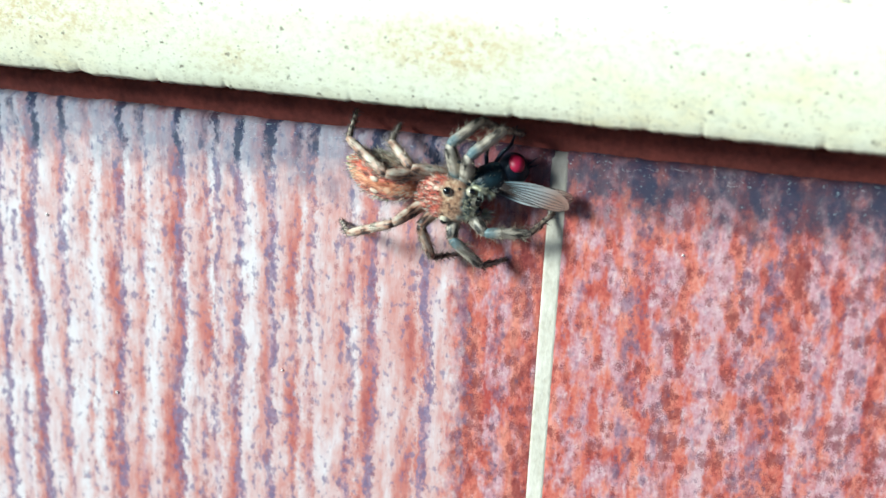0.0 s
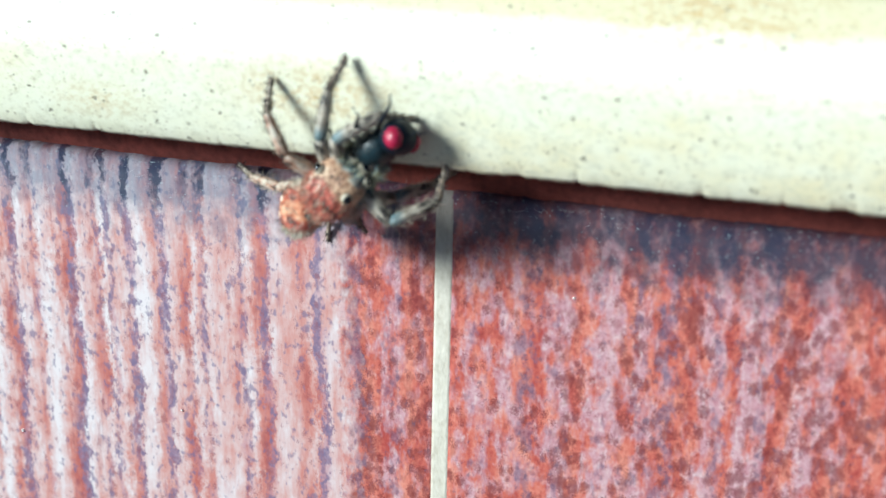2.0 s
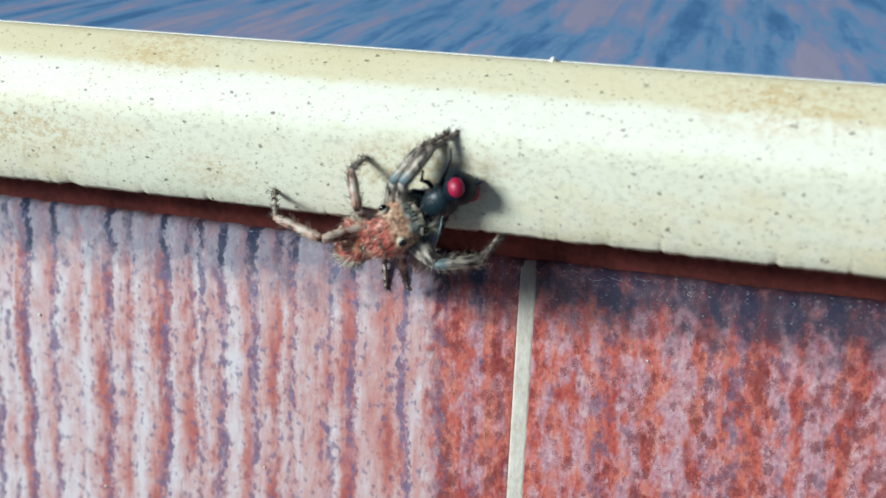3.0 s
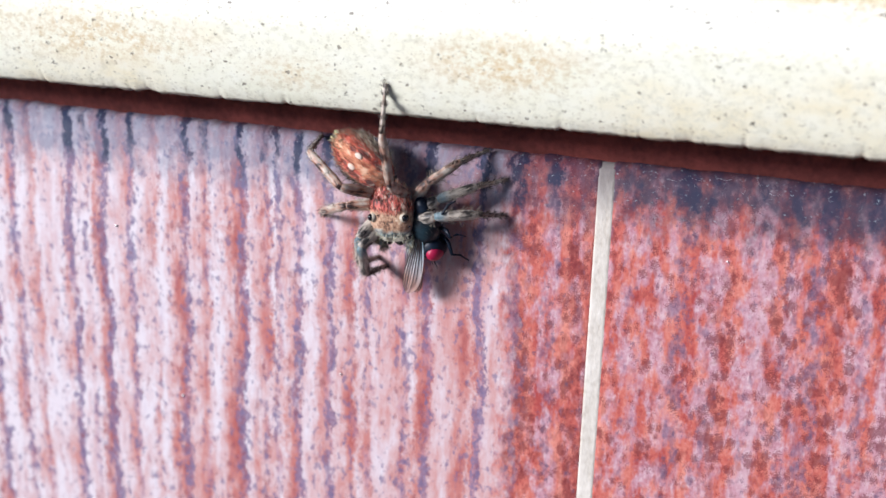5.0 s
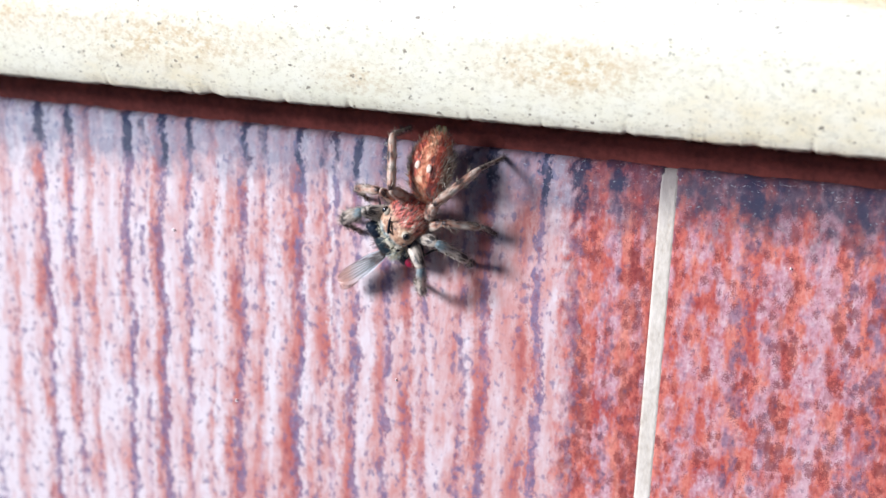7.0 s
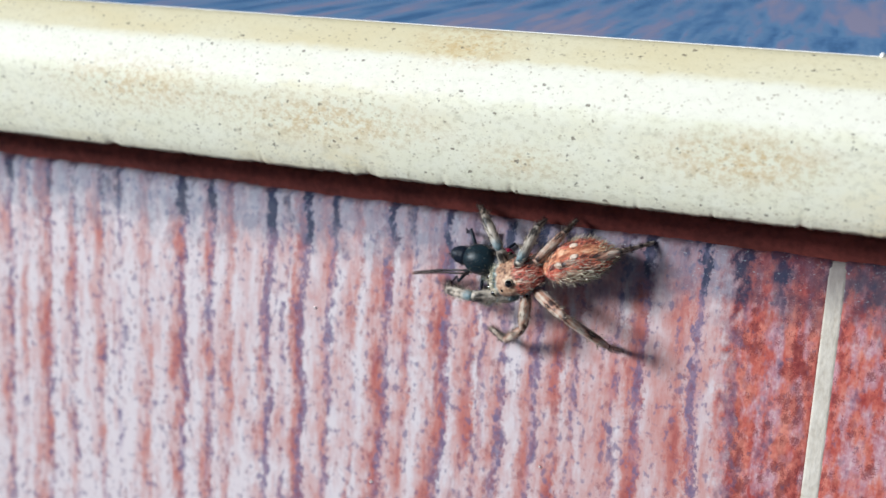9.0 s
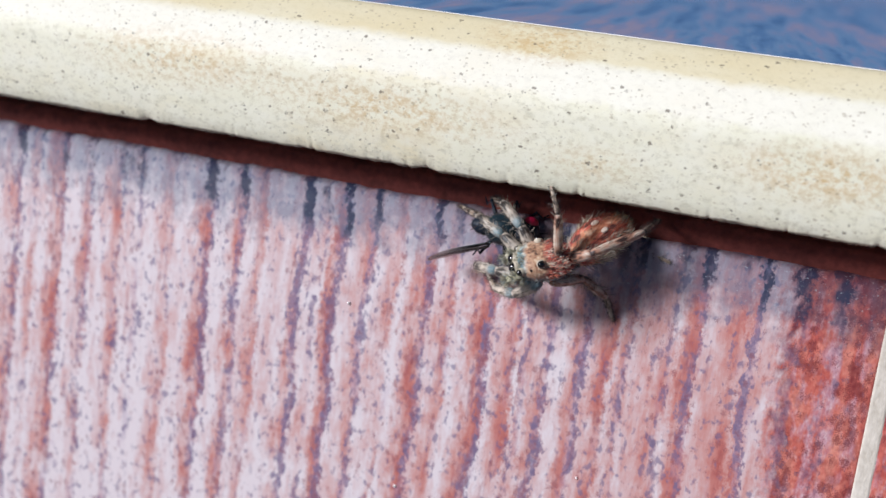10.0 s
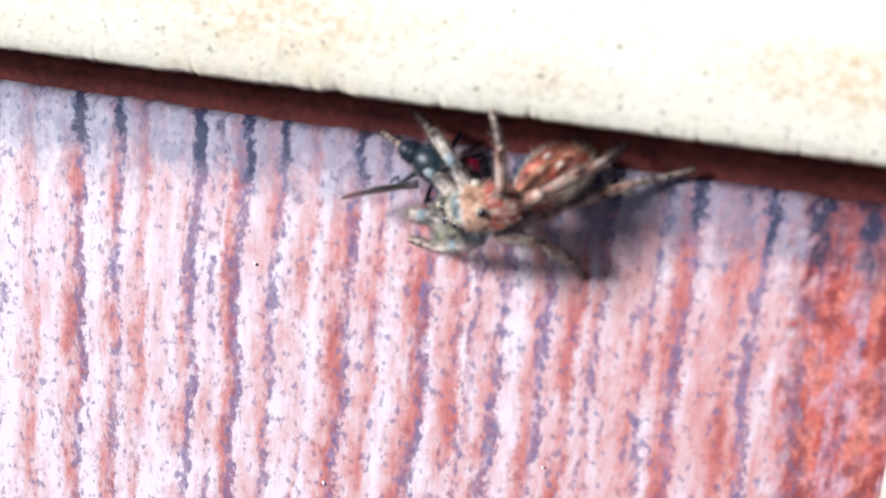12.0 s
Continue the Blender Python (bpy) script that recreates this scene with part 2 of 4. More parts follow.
        drip = n.math("MAXIMUM", edge_dark, n.math("MULTIPLY", slate_lane, zone))
        relief = n.math("MULTIPLY", salmon, 0.3)
    # grout smeared over the edge of the tile
    off = n.math("MULTIPLY_ADD", n.math("ABSOLUTE", x), -3600.0, n.math("MULTIPLY_ADD", blot, 3.2, 0.55), True)
    color = over(color, off, 0.7, (0.58, 0.52, 0.44))
    # blue-grey grime and limescale along the sawn upper edge, where water dries, with the nosing's shade painted in;
    # navy where water ran down the dark streaks
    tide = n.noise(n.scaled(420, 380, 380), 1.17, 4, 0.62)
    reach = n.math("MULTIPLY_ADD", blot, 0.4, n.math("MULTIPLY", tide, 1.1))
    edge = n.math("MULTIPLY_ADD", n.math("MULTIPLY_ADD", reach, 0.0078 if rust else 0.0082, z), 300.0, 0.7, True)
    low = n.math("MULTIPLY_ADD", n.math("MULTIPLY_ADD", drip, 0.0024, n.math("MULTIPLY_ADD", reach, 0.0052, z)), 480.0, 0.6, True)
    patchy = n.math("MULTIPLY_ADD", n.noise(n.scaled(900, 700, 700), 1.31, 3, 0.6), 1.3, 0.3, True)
    grime_shade = (0.048, 0.042, 0.066) if rust else n.mix(zone, (0.115, 0.15, 0.225), (0.055, 0.042, 0.07))
    color = over(color, n.math("MULTIPLY", edge, patchy), 0.92 if rust else 0.66, grime_shade)
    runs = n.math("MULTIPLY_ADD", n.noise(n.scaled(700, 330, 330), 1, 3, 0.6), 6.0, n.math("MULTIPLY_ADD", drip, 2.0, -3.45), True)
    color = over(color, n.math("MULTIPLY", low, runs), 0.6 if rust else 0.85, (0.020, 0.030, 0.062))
    scale = n.math("MULTIPLY", edge, n.math("MULTIPLY_ADD", n.noise(n.scaled(1500, 2600, 2600), 1.9, 3, 0.6), 10.0, -6.2, True))
    color = over(color, scale, 0.6, (0.42, 0.50, 0.54))
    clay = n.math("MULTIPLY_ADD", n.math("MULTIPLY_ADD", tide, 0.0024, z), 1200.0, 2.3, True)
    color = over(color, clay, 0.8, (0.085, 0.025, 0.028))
    sawn = n.math("MULTIPLY_ADD", z, 1500.0, 6.3, True)
    rough = n.math("MULTIPLY_ADD", sawn, 0.5, n.math("MULTIPLY_ADD", blot, 0.2, 0.3))
    coat = n.math("MULTIPLY_ADD", sawn, -0.12, 0.12)
    n.bump(n.math("MULTIPLY_ADD", relief, 0.3, n.math("MULTIPLY_ADD", fine, 0.6, blot)), 0.00004, 0.45)
    return n.done(color, rough, Specular_IOR_Level=n.math("MULTIPLY_ADD", sawn, -0.24, 0.26), Coat_Weight=coat, Coat_Roughness=0.14)


def tread_material():
    """Glazed tile with slanting lilac streaks and a wavy, shiny surface; the sky's reflection is painted in as its
    blue.
    """
    n = Nodes("sky_tinted_tread_tile")
    turned = n.node("ShaderNodeMapping", Vector=n.coord, Rotation=(0, 0, radians(-5)))
    wave = n.noise(n.scaled(480, 45, 45, turned), 1, 3, 0.55, 0.2)
    broad = n.noise(n.scaled(90, 30, 30, turned), 1, 2, 0.5)
    fine = n.noise(n.scaled(1500, 500, 500, turned), 1, 3, 0.6)
    m = n.math("MULTIPLY_ADD", fine, 0.15, n.math("MULTIPLY_ADD", broad, 0.45, n.math("MULTIPLY", wave, 0.75)))
    col = n.ramp(m, [(0.52, (0.12, 0.27, 0.52)), (0.60, (0.19, 0.39, 0.69)), (0.67, (0.30, 0.52, 0.80)), (0.74, (0.44, 0.49, 0.73)), (0.82, (0.62, 0.54, 0.68))])
    n.bump(m, 0.00012, 0.5)
    return n.done(col, 0.3, Specular_IOR_Level=0.5, Coat_Weight=0.3, Coat_Roughness=0.1)


def stone_material():
    """Cast cream terrazzo with dark grit, faint green cast and rusty water stains."""
    n = Nodes("cream_terrazzo")
    big = n.noise(n.scaled(55, 120, 160), 1, 3, 0.55)
    mid = n.noise(n.scaled(420, 700, 700), 1, 4, 0.6)
    col = n.ramp(big, [(0.3, (0.74, 0.73, 0.56)), (0.5, (0.80, 0.78, 0.61)), (0.72, (0.75, 0.65, 0.41))])
    col = n.mix(n.math("MULTIPLY_ADD", mid, 2.0, -0.75, True), col, (0.85, 0.845, 0.72))
    grain = n.noise(n.scaled(1800, 2400, 2400), 1, 4, 0.7)
    col = n.mix(n.math("MULTIPLY_ADD", grain, 3.6, -1.75, True), col, (0.55, 0.53, 0.40))
    z = n.axis("Z")
    high = n.math("MULTIPLY", n.math("MULTIPLY_ADD", n.math("MULTIPLY_ADD", mid, 0.0012, z), 1500.0, -14.6, True), n.math("MULTIPLY_ADD", big, 1.6, 0.05, True))
    col = n.mix(n.math("MULTIPLY", high, 0.8), col, (0.72, 0.63, 0.39))
    below = n.math("MULTIPLY", n.math("MULTIPLY_ADD", n.math("MULTIPLY_ADD", mid, 0.0016, z), -900.0, 6.6, True), n.math("MULTIPLY_ADD", mid, 1.4, -0.1, True))
    col = n.mix(n.math("MULTIPLY", below, 0.22), col, (0.67, 0.67, 0.55))
    # paler band along the chamfer: sky sheen painted into the stone colour
    sheen_band = n.math("MULTIPLY", n.math("MULTIPLY_ADD", n.math("MULTIPLY_ADD", mid, 0.0010, z), 1600.0, -11.2, True), n.math("MULTIPLY_ADD", n.math("MULTIPLY_ADD", mid, 0.0010, z), -1600.0, 16.4, True))
    col = n.mix(n.math("MULTIPLY", sheen_band, 0.6), col, (0.89, 0.87, 0.77))
    for cx, cz, sx, sz, amount in ((-6.5, 4.4, 6.0, 2.0, 0.95), (-38.0, 4.2, 10.0, 2.2, 0.8), (-27.5, 10.6, 4.5, 1.6, 0.95), (17.0, 10.2, 7.0, 2.0, 0.9), (-55.0, 5.5, 9.0, 2.2, 0.7), (-22.0, 2.6, 4.0, 1.4, 0.5)):
        p = n.node("ShaderNodeMapping", Vector=n.coord, Location=(-cx / sx, 0, -cz / sz), Scale=(1000 / sx, 0, 1000 / sz))
        far = n.node("ShaderNodeVectorMath", out=1, operation="LENGTH", Vector=p)
        near = n.math("MULTIPLY_ADD", far, -1.0, 1.25, True)
        rough_spots = n.math("MULTIPLY_ADD", grain, 4.0, n.math("MULTIPLY_ADD", mid, 2.4, -2.75), True)
        col = n.mix(n.math("MULTIPLY", n.math("MULTIPLY", near, rough_spots), amount * 0.85), col, (0.60, 0.42, 0.19))
    for size, reach, sparse, dark, amount in ((0.75, 0.135, 0.5, (0.08, 0.065, 0.055), 0.8), (1.5, 0.19, 0.51, (0.12, 0.095, 0.07), 0.75), (3.2, 0.3, 0.5, (0.3, 0.24, 0.16), 0.45)):
        vor = n.node("ShaderNodeTexVoronoi", Vector=n.scaled(700, 1000, 1000), Scale=size, Randomness=1.0)
        keep = n.math("MULTIPLY_ADD", n.noise(n.scaled(600, 600, 600), size, 2, 0.7), 12.0, -12.0 * sparse, True)
        lump = n.math("MULTIPLY_ADD", n.math("ADD", n.noise(n.scaled(5000, 5000, 5000), 1, 2), -0.5), 0.5, vor)
        dots = n.math("MULTIPLY", n.math("MULTIPLY_ADD", lump, -14.0, 14.0 * reach, True), keep)
        col = n.mix(n.math("MULTIPLY", dots, amount), col, dark)
    # uneven dark brown along the broken lower lip
    lip_dark = n.math("MULTIPLY_ADD", n.math("MULTIPLY_ADD", mid, -0.0005, z), -7000.0, 0.6, True)
    col = n.mix(n.math("MULTIPLY", lip_dark, 0.85), col, n.ramp(grain, [(0.4, (0.05, 0.035, 0.025)), (0.6, (0.24, 0.18, 0.13))]))
    n.bump(n.math("ADD", mid, n.noise(n.scaled(3000, 3000, 3000), 1, 3, 0.7)), 0.00005, 0.35)
    return n.done(col, 0.62, Specular_IOR_Level=0.35)


def plain_material(name, a, b, scale, rough=0.8, depth=0.0001, **ins):
    """Two tones broken up by noise at two scales, with fine relief."""
    n = Nodes(name)
    one = n.noise(n.scaled(scale, scale, scale), 1, 4, 0.6)
    two = n.noise(n.scaled(scale * 6, scale * 6, scale * 6), 1, 3, 0.6)
    both = n.math("MULTIPLY_ADD", two, 0.5, n.math("MULTIPLY", one, 0.6))
    col = n.ramp(both, [(0.32, a), (0.78, b)])
    n.bump(both, depth, 0.6)
    return n.done(col, rough, **ins)


TILE_PALE = tile_material("pale_streaked_tile", False)
TILE_RED = tile_material("rusty_mottled_tile", True)
TILE_TREAD = tread_material()
STONE = stone_material()


def grout_material():
    n = Nodes("cream_grout")
    one = n.noise(n.scaled(500, 500, 300), 1, 4, 0.6)
    two = n.noise(n.scaled(2600, 2600, 1500), 1, 3, 0.6)
    col = n.ramp(n.math("MULTIPLY_ADD", two, 0.5, n.math("MULTIPLY", one, 0.6)), [(0.35, (0.44, 0.38, 0.30)), (0.5, (0.58, 0.53, 0.45)), (0.7, (0.70, 0.65, 0.57))])
    # darker towards the upper end of the joint
    dark_top = n.math("MULTIPLY_ADD", n.math("MULTIPLY_ADD", one, 0.004, n.axis("Z")), 300.0, 1.6, True)
    col = n.mix(n.math("MULTIPLY", dark_top, 0.8), col, (0.14, 0.12, 0.12))
    n.bump(two, 0.0001, 0.6)
    return n.done(col, 0.88)


GROUT = grout_material()
CLAY = plain_material("raw_red_clay", (0.07, 0.015, 0.012), (0.28, 0.060, 0.046), 260, 0.92, 0.0003)
WHITE_JOINT = plain_material("white_joint_filler", (0.84, 0.83, 0.80), (0.92, 0.91, 0.89), 700, 0.7)
PAVING = plain_material("grey_paving", (0.10, 0.095, 0.09), (0.19, 0.18, 0.17), 30, 0.85, 0.002)


# ---------------------------------------------------------------- mesh helpers
def mesh_of(name, bm, material, smooth=False):
    me = bpy.data.meshes.new(name)
    bm.normal_update()
    bm.to_mesh(me)
    bm.free()
    me.materials.append(material)
    if smooth:
        me.polygons.foreach_set("use_smooth", [True] * len(me.polygons))
    return me


def part(name, bm, material, parent, label="", smooth=False):
    ob = new(name, mesh_of(name, bm, material, smooth))
    ob.parent = parent
    return tagged(ob, label)


def block(bm, lo, hi, bevel=0.0, segments=2):
    """A box between two corners in millimetres, with rounded edges."""
    made = bmesh.ops.create_cube(bm, size=1.0)["verts"]
    for v in made:
        v.co = Vector([(lo[k] + (hi[k] - lo[k]) * (v.co[k] + 0.5)) * MM for k in range(3)])
    if bevel:
        edges = list({e for v in made for e in v.link_edges})
        bmesh.ops.bevel(bm, geom=edges, offset=bevel * MM, segments=segments, affect="EDGES", profile=0.5)
    return bm


def sheet(xs, profile):
    """A long moulding: profile(x) gives the (y, z) points of its section at each x, in millimetres."""
    bm = bmesh.new()
    rows = [[bm.verts.new((x * MM, y * MM, z * MM)) for y, z in profile(x)] for x in xs]
    for a, b in zip(rows, rows[1:]):
        for k in range(len(a) - 1):
            bm.faces.new((a[k], a[k + 1], b[k + 1], b[k]))
    bm.faces.new(rows[0][::-1])
    bm.faces.new(rows[-1])
    bmesh.ops.recalc_face_normals(bm, faces=bm.faces[:])
    return bm


def ticks(lo, hi, fine_lo, fine_hi, fine, coarse):
    out, x = [], lo
    while x < hi:
        out.append(x)
        x += fine if fine_lo <= x < fine_hi else coarse
    return out + [hi]


# ---------------------------------------------------------------- the step
LEVEL = 11.6        # tread
TOP = -2.75         # sawn upper edge of the riser tiles


def build_step():
    ground = tagged(new("ground", mesh_of("ground", block(bmesh.new(), (-60000, -60000, -190), (60000, 60000, -168)), PAVING)), "grey paving at the foot of the step", "ground", kind="structure")
    riser = tagged(new("wall_riser", mesh_of("wall_riser", block(bmesh.new(), (-600, 6.5, -168), (600, 60, 3.5)), CLAY)), "red clay riser of an outdoor step", "step", kind="structure")
    # the raw clay lip that shows between tile and nosing
    def lip(x):
        w = 0.25 * noise.noise((x * 0.11, 3.1, 0))
        g = 0.18 * noise.noise((x * 0.5, 5.5, 0)) + 0.10 * noise.noise((x * 2.1, 7.5, 0))
        return [(6.4, TOP - 1.5), (1.2, TOP - 1.2), (0.75 + w, TOP), (0.55 + w, TOP + 0.7), (0.5 + w, -1.15 + g), (0.75 + w, -0.95 + g), (3.2, -0.8 + g), (3.4, 0.4), (6.4, 0.4)]
    part("clay_lip", sheet(ticks(-600, 600, -85, 45, 0.8, 6), lip), CLAY, riser, "raw red clay edge above the tiles", True)
    for a, b, mat in ((-600.0, -0.33, TILE_PALE), (0.33, 600.0, TILE_RED)):
        def face(x):
            w = 0.16 * noise.noise((x * 0.23, 0.7, 0)) + 0.12 * noise.noise((x * 1.1, 4.2, 0)) + 0.07 * noise.noise((x * 3.3, 1.2, 0))
            e = min(x - a, b - x)
            r = 0.22 * max(0.0, 1 - e / 0.45) ** 2
            return [(6.3, TOP + w - 0.2), (0.9 + r, TOP + w), (0.35 + r, TOP + w - 0.12), (0.08 + r, TOP + w - 0.42), (r, TOP + w - 0.95), (r, -40), (r, -100), (r, -166), (6.3, -166)]
        xs = sorted(set(ticks(a, b, -85, 45, 0.6, 8) + [a + 0.1, a + 0.3, a + 0.6, b - 0.1, b - 0.3, b - 0.6]))
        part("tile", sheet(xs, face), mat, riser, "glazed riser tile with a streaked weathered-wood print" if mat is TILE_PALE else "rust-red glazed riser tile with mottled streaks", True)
    def joint(x):
        w = 0.02 * noise.noise((x * 3, 9.1, 0))
        return [(6.2, TOP - 0.15), (0.5 + w, TOP - 0.15), (0.1 + w, TOP - 0.6), (0.04 + w, TOP - 1.2), (0.03 + w, -40), (0.03 + w, -166), (6.2, -166)]
    part("grout_joint", sheet([-0.75, -0.4, 0, 0.4, 0.75], joint), GROUT, riser, "cream grout line between two tiles", True)

    def nosing(x):
        chip = 0.07 * noise.noise((x * 0.21, 1.7, 0)) + 0.04 * noise.noise((x * 1.1, 6.0, 0)) + 0.03 * noise.noise((x * 3.1, 2.0, 0)) + 0.03 * noise.noise((x * 7.3, 5.0, 0)) + 0.3 * max(0.0, noise.noise((x * 1.9, 4.4, 0)) - 0.3)
        deep = max(0.0, noise.noise((x * 0.42, 8.8, 0)) - 0.3) * 0.6
        lo = chip + deep
        crumb = 0.05 * noise.noise((x * 9.0, 3.3, 0)) + 0.035 * noise.noise((x * 27.0, 1.3, 0))
        return [(6.3, 0.9), (2.0, 0.75 + lo), (-3.6, 0.35 + lo), (-4.35, 0.06 + lo + crumb), (-4.72, 0.08 + lo + crumb), (-4.92, 0.20 + lo + crumb * 0.5), (-5.1, 0.42 + lo * 0.6), (-5.45, 1.2), (-5.72, 3.2), (-5.95, 5.6), (-5.92, 6.35), (-5.75, 6.85), (-4.7, 8.85), (-4.35, 9.35), (-4.05, 9.75), (-2.6, LEVEL - 0.35), (-2.3, LEVEL - 0.12), (-1.9, LEVEL + 0.02), (-1.6, LEVEL + 0.02), (6.3, LEVEL - 0.3), (30, LEVEL - 0.4), (30, 0.9)]
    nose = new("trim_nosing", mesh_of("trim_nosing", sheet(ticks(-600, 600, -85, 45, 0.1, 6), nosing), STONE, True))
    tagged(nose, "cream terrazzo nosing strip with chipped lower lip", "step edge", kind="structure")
    part("joint_line", block(bmesh.new(), (-600, -1.62, LEVEL - 0.5), (600, -0.9, LEVEL + 0.07), 0.05), WHITE_JOINT, nose, "thin white filler along the tread")

    # the tread falls a little towards the nosing, so that rain runs off
    def fall(bm):
        for v in bm.verts:
            if v.co.z > 0:
                v.co.z += max(0.0, v.co.y) * 0.07
        return bm
    tread = tagged(new("floor_tread", mesh_of("floor_tread", fall(block(bmesh.new(), (-600, 60, -168), (600, 900, LEVEL - 3.5))), CLAY)), "bed of the sloping tread above the step", "step", kind="structure")
    for a, b in ((-600.0, -200.7), (-199.3, 199.3), (200.7, 600.0)):
        part("tread_tile", fall(block(bmesh.new(), (a, -0.86, LEVEL - 3), (b, 900, LEVEL), 0.3)), TILE_TREAD, tread, "glazed tread tile with slanting lilac streaks, sky reflection painted in as blue")


build_step()


# ---------------------------------------------------------------- animals: shapes
def blob(bm, centre, radii, rings=14, sides=20, shape=None):
    """An egg-shaped closed skin, long axis x. shape(u, a) scales the radius at u in -1..1 and angle a."""
    cx, cy, cz = centre
    grid = []
    for i in range(1, rings):
        u = -math.cos(math.pi * i / rings)
        r = math.sqrt(max(0.0, 1 - u * u))
        row = []
        for j in range(sides):
            a = 2 * math.pi * j / sides
            k = r * (shape(u, a) if shape else 1.0)
            row.append(bm.verts.new(((cx + u * radii[0]) * MM, (cy + math.cos(a) * k * radii[1]) * MM, (cz + math.sin(a) * k * radii[2]) * MM)))
        grid.append(row)
    ends = [bm.verts.new(((cx + s * radii[0]) * MM, cy * MM, cz * MM)) for s in (-1, 1)]
    for a, b in zip(grid, grid[1:]):
        for j in range(sides):
            bm.faces.new((a[j], b[j], b[(j + 1) % sides], a[(j + 1) % sides]))
    for j in range(sides):
        bm.faces.new((ends[0], grid[0][j], grid[0][(j + 1) % sides]))
        bm.faces.new((ends[1], grid[-1][(j + 1) % sides], grid[-1][j]))
    bmesh.ops.recalc_face_normals(bm, faces=bm.faces[:])
    return bm


def tube(bm, points, radii, sides=8):
    """A tapering tube through points, in millimetres."""
    rows = []
    pts = [Vector(p) for p in points]
    for i, (p, r) in enumerate(zip(pts, radii)):
        d = (pts[min(i + 1, len(pts) - 1)] - pts[max(i - 1, 0)]).normalized()
        u = d.orthogonal().normalized() if abs(d.z) > 0.95 else d.cross(Vector((0, 0, 1))).normalized()
        v = d.cross(u)
        rows.append([bm.verts.new((p + (u * math.cos(2 * math.pi * j / sides) + v * math.sin(2 * math.pi * j / sides)) * r) * MM) for j in range(sides)])
    for a, b in zip(rows, rows[1:]):
        for j in range(sides):
            bm.faces.new((a[j], b[j], b[(j + 1) % sides], a[(j + 1) % sides]))
    bm.faces.new(rows[0][::-1])
    bm.faces.new(rows[-1])
    bmesh.ops.recalc_face_normals(bm, faces=bm.faces[:])
    return bm


def bristles(roots, rng, length, lean, thick=0.022):
    """Many tapered hairs. roots: (place, outward, along) in millimetres; lean: how far they lie down along the body."""
    verts, faces = [], []
    for p, out, along in roots:
        jit = Vector((rng.uniform(-1, 1), rng.uniform(-1, 1), rng.uniform(-1, 1))) * 0.35
        d = (out * (1 - lean) + along * lean + jit).normalized()
        ln = length * rng.uniform(0.5, 1.25)
        u = d.orthogonal().normalized() * thick
        v = d.cross(u)
        bend = out * (-0.12 * ln)
        k = len(verts)
        for c in range(3):
            verts.append((p + u * math.cos(c * 2.094) + v * math.sin(c * 2.094)) * MM)
        for c in range(3):
            verts.append((p + d * ln * 0.6 + (u * math.cos(c * 2.094) + v * math.sin(c * 2.094)) * 0.6) * MM)
        verts.append((p + d * ln + bend) * MM)
        for c in range(3):
            e = (c + 1) % 3
            faces += [(k + c, k + e, k + 3 + e, k + 3 + c), (k + 3 + c, k + 3 + e, k + 6)]
    return verts, faces


def hair_part(name, roots, rng, length, lean, material, parent, label="", thick=0.022):
    verts, faces = bristles(roots, rng, length, lean, thick)
    me = bpy.data.meshes.new(name)
    me.from_pydata(verts, [], faces)
    me.materials.append(material)
    ob = new(name, me)
    ob.parent = parent
    return tagged(ob, label, kind="stuff")


def skin_roots(me, rng, count, along):
    """Places spread over a mesh, by area."""
    faces = [(f.area, Vector(f.center) / MM, Vector(f.normal)) for f in me.polygons]
    picks = rng.choices(faces, weights=[f[0] for f in faces], k=count)
    out = []
    for area, c, nrm in picks:
        s = math.sqrt(area) / MM * 0.5
        t = nrm.orthogonal().normalized()
        c = c + t * rng.uniform(-s, s) + nrm.cross(t) * rng.uniform(-s, s) - nrm * 0.03
        out.append((c, nrm, along))
    return out


# ---------------------------------------------------------------- animals: materials
def carapace_material():
    """Tan-brown between the eyes, red streaked with cream behind them, blue-grey in the face and low on the sides."""
    n = Nodes("brown_hairy_carapace")
    x, y, z = n.axis("X"), n.axis("Y"), n.axis("Z")
    hair = n.noise(n.scaled(800, 2600, 2600), 1, 4, 0.65)
    spots = n.noise(n.scaled(1300, 1300, 1300), 1, 3, 0.6)
    pits = n.noise(n.scaled(3800, 3800, 3800), 1, 2, 0.6)
    behind = n.ramp(hair, [(0.40, (0.02, 0.008, 0.007)), (0.46, (0.36, 0.05, 0.035)), (0.55, (0.60, 0.13, 0.085)), (0.60, (0.72, 0.44, 0.33)), (0.68, (0.82, 0.70, 0.56))])
    top = n.ramp(n.math("MULTIPLY_ADD", pits, 0.6, n.math("MULTIPLY", spots, 0.5)), [(0.38, (0.08, 0.04, 0.025)), (0.5, (0.38, 0.20, 0.115)), (0.61, (0.55, 0.36, 0.23)), (0.71, (0.70, 0.57, 0.42))])
    shift = n.math("MULTIPLY_ADD", spots, 0.0012, x)
    col = n.mix(n.math("MULTIPLY_ADD", shift, 2600.0, -0.9, True), behind, top)
    face = n.ramp(hair, [(0.36, (0.02, 0.03, 0.032)), (0.5, (0.14, 0.24, 0.26)), (0.64, (0.50, 0.58, 0.54))])
    col = n.mix(n.math("MULTIPLY_ADD", shift, 2600.0, -4.9, True), col, face)
    low = n.math("MULTIPLY_ADD", n.math("MULTIPLY_ADD", spots, 0.0006, z), -2200.0, 0.75, True)
    col = n.mix(n.math("MULTIPLY", low, 0.85), col, n.ramp(hair, [(0.38, (0.025, 0.03, 0.035)), (0.5, (0.16, 0.20, 0.21)), (0.62, (0.44, 0.46, 0.43))]))
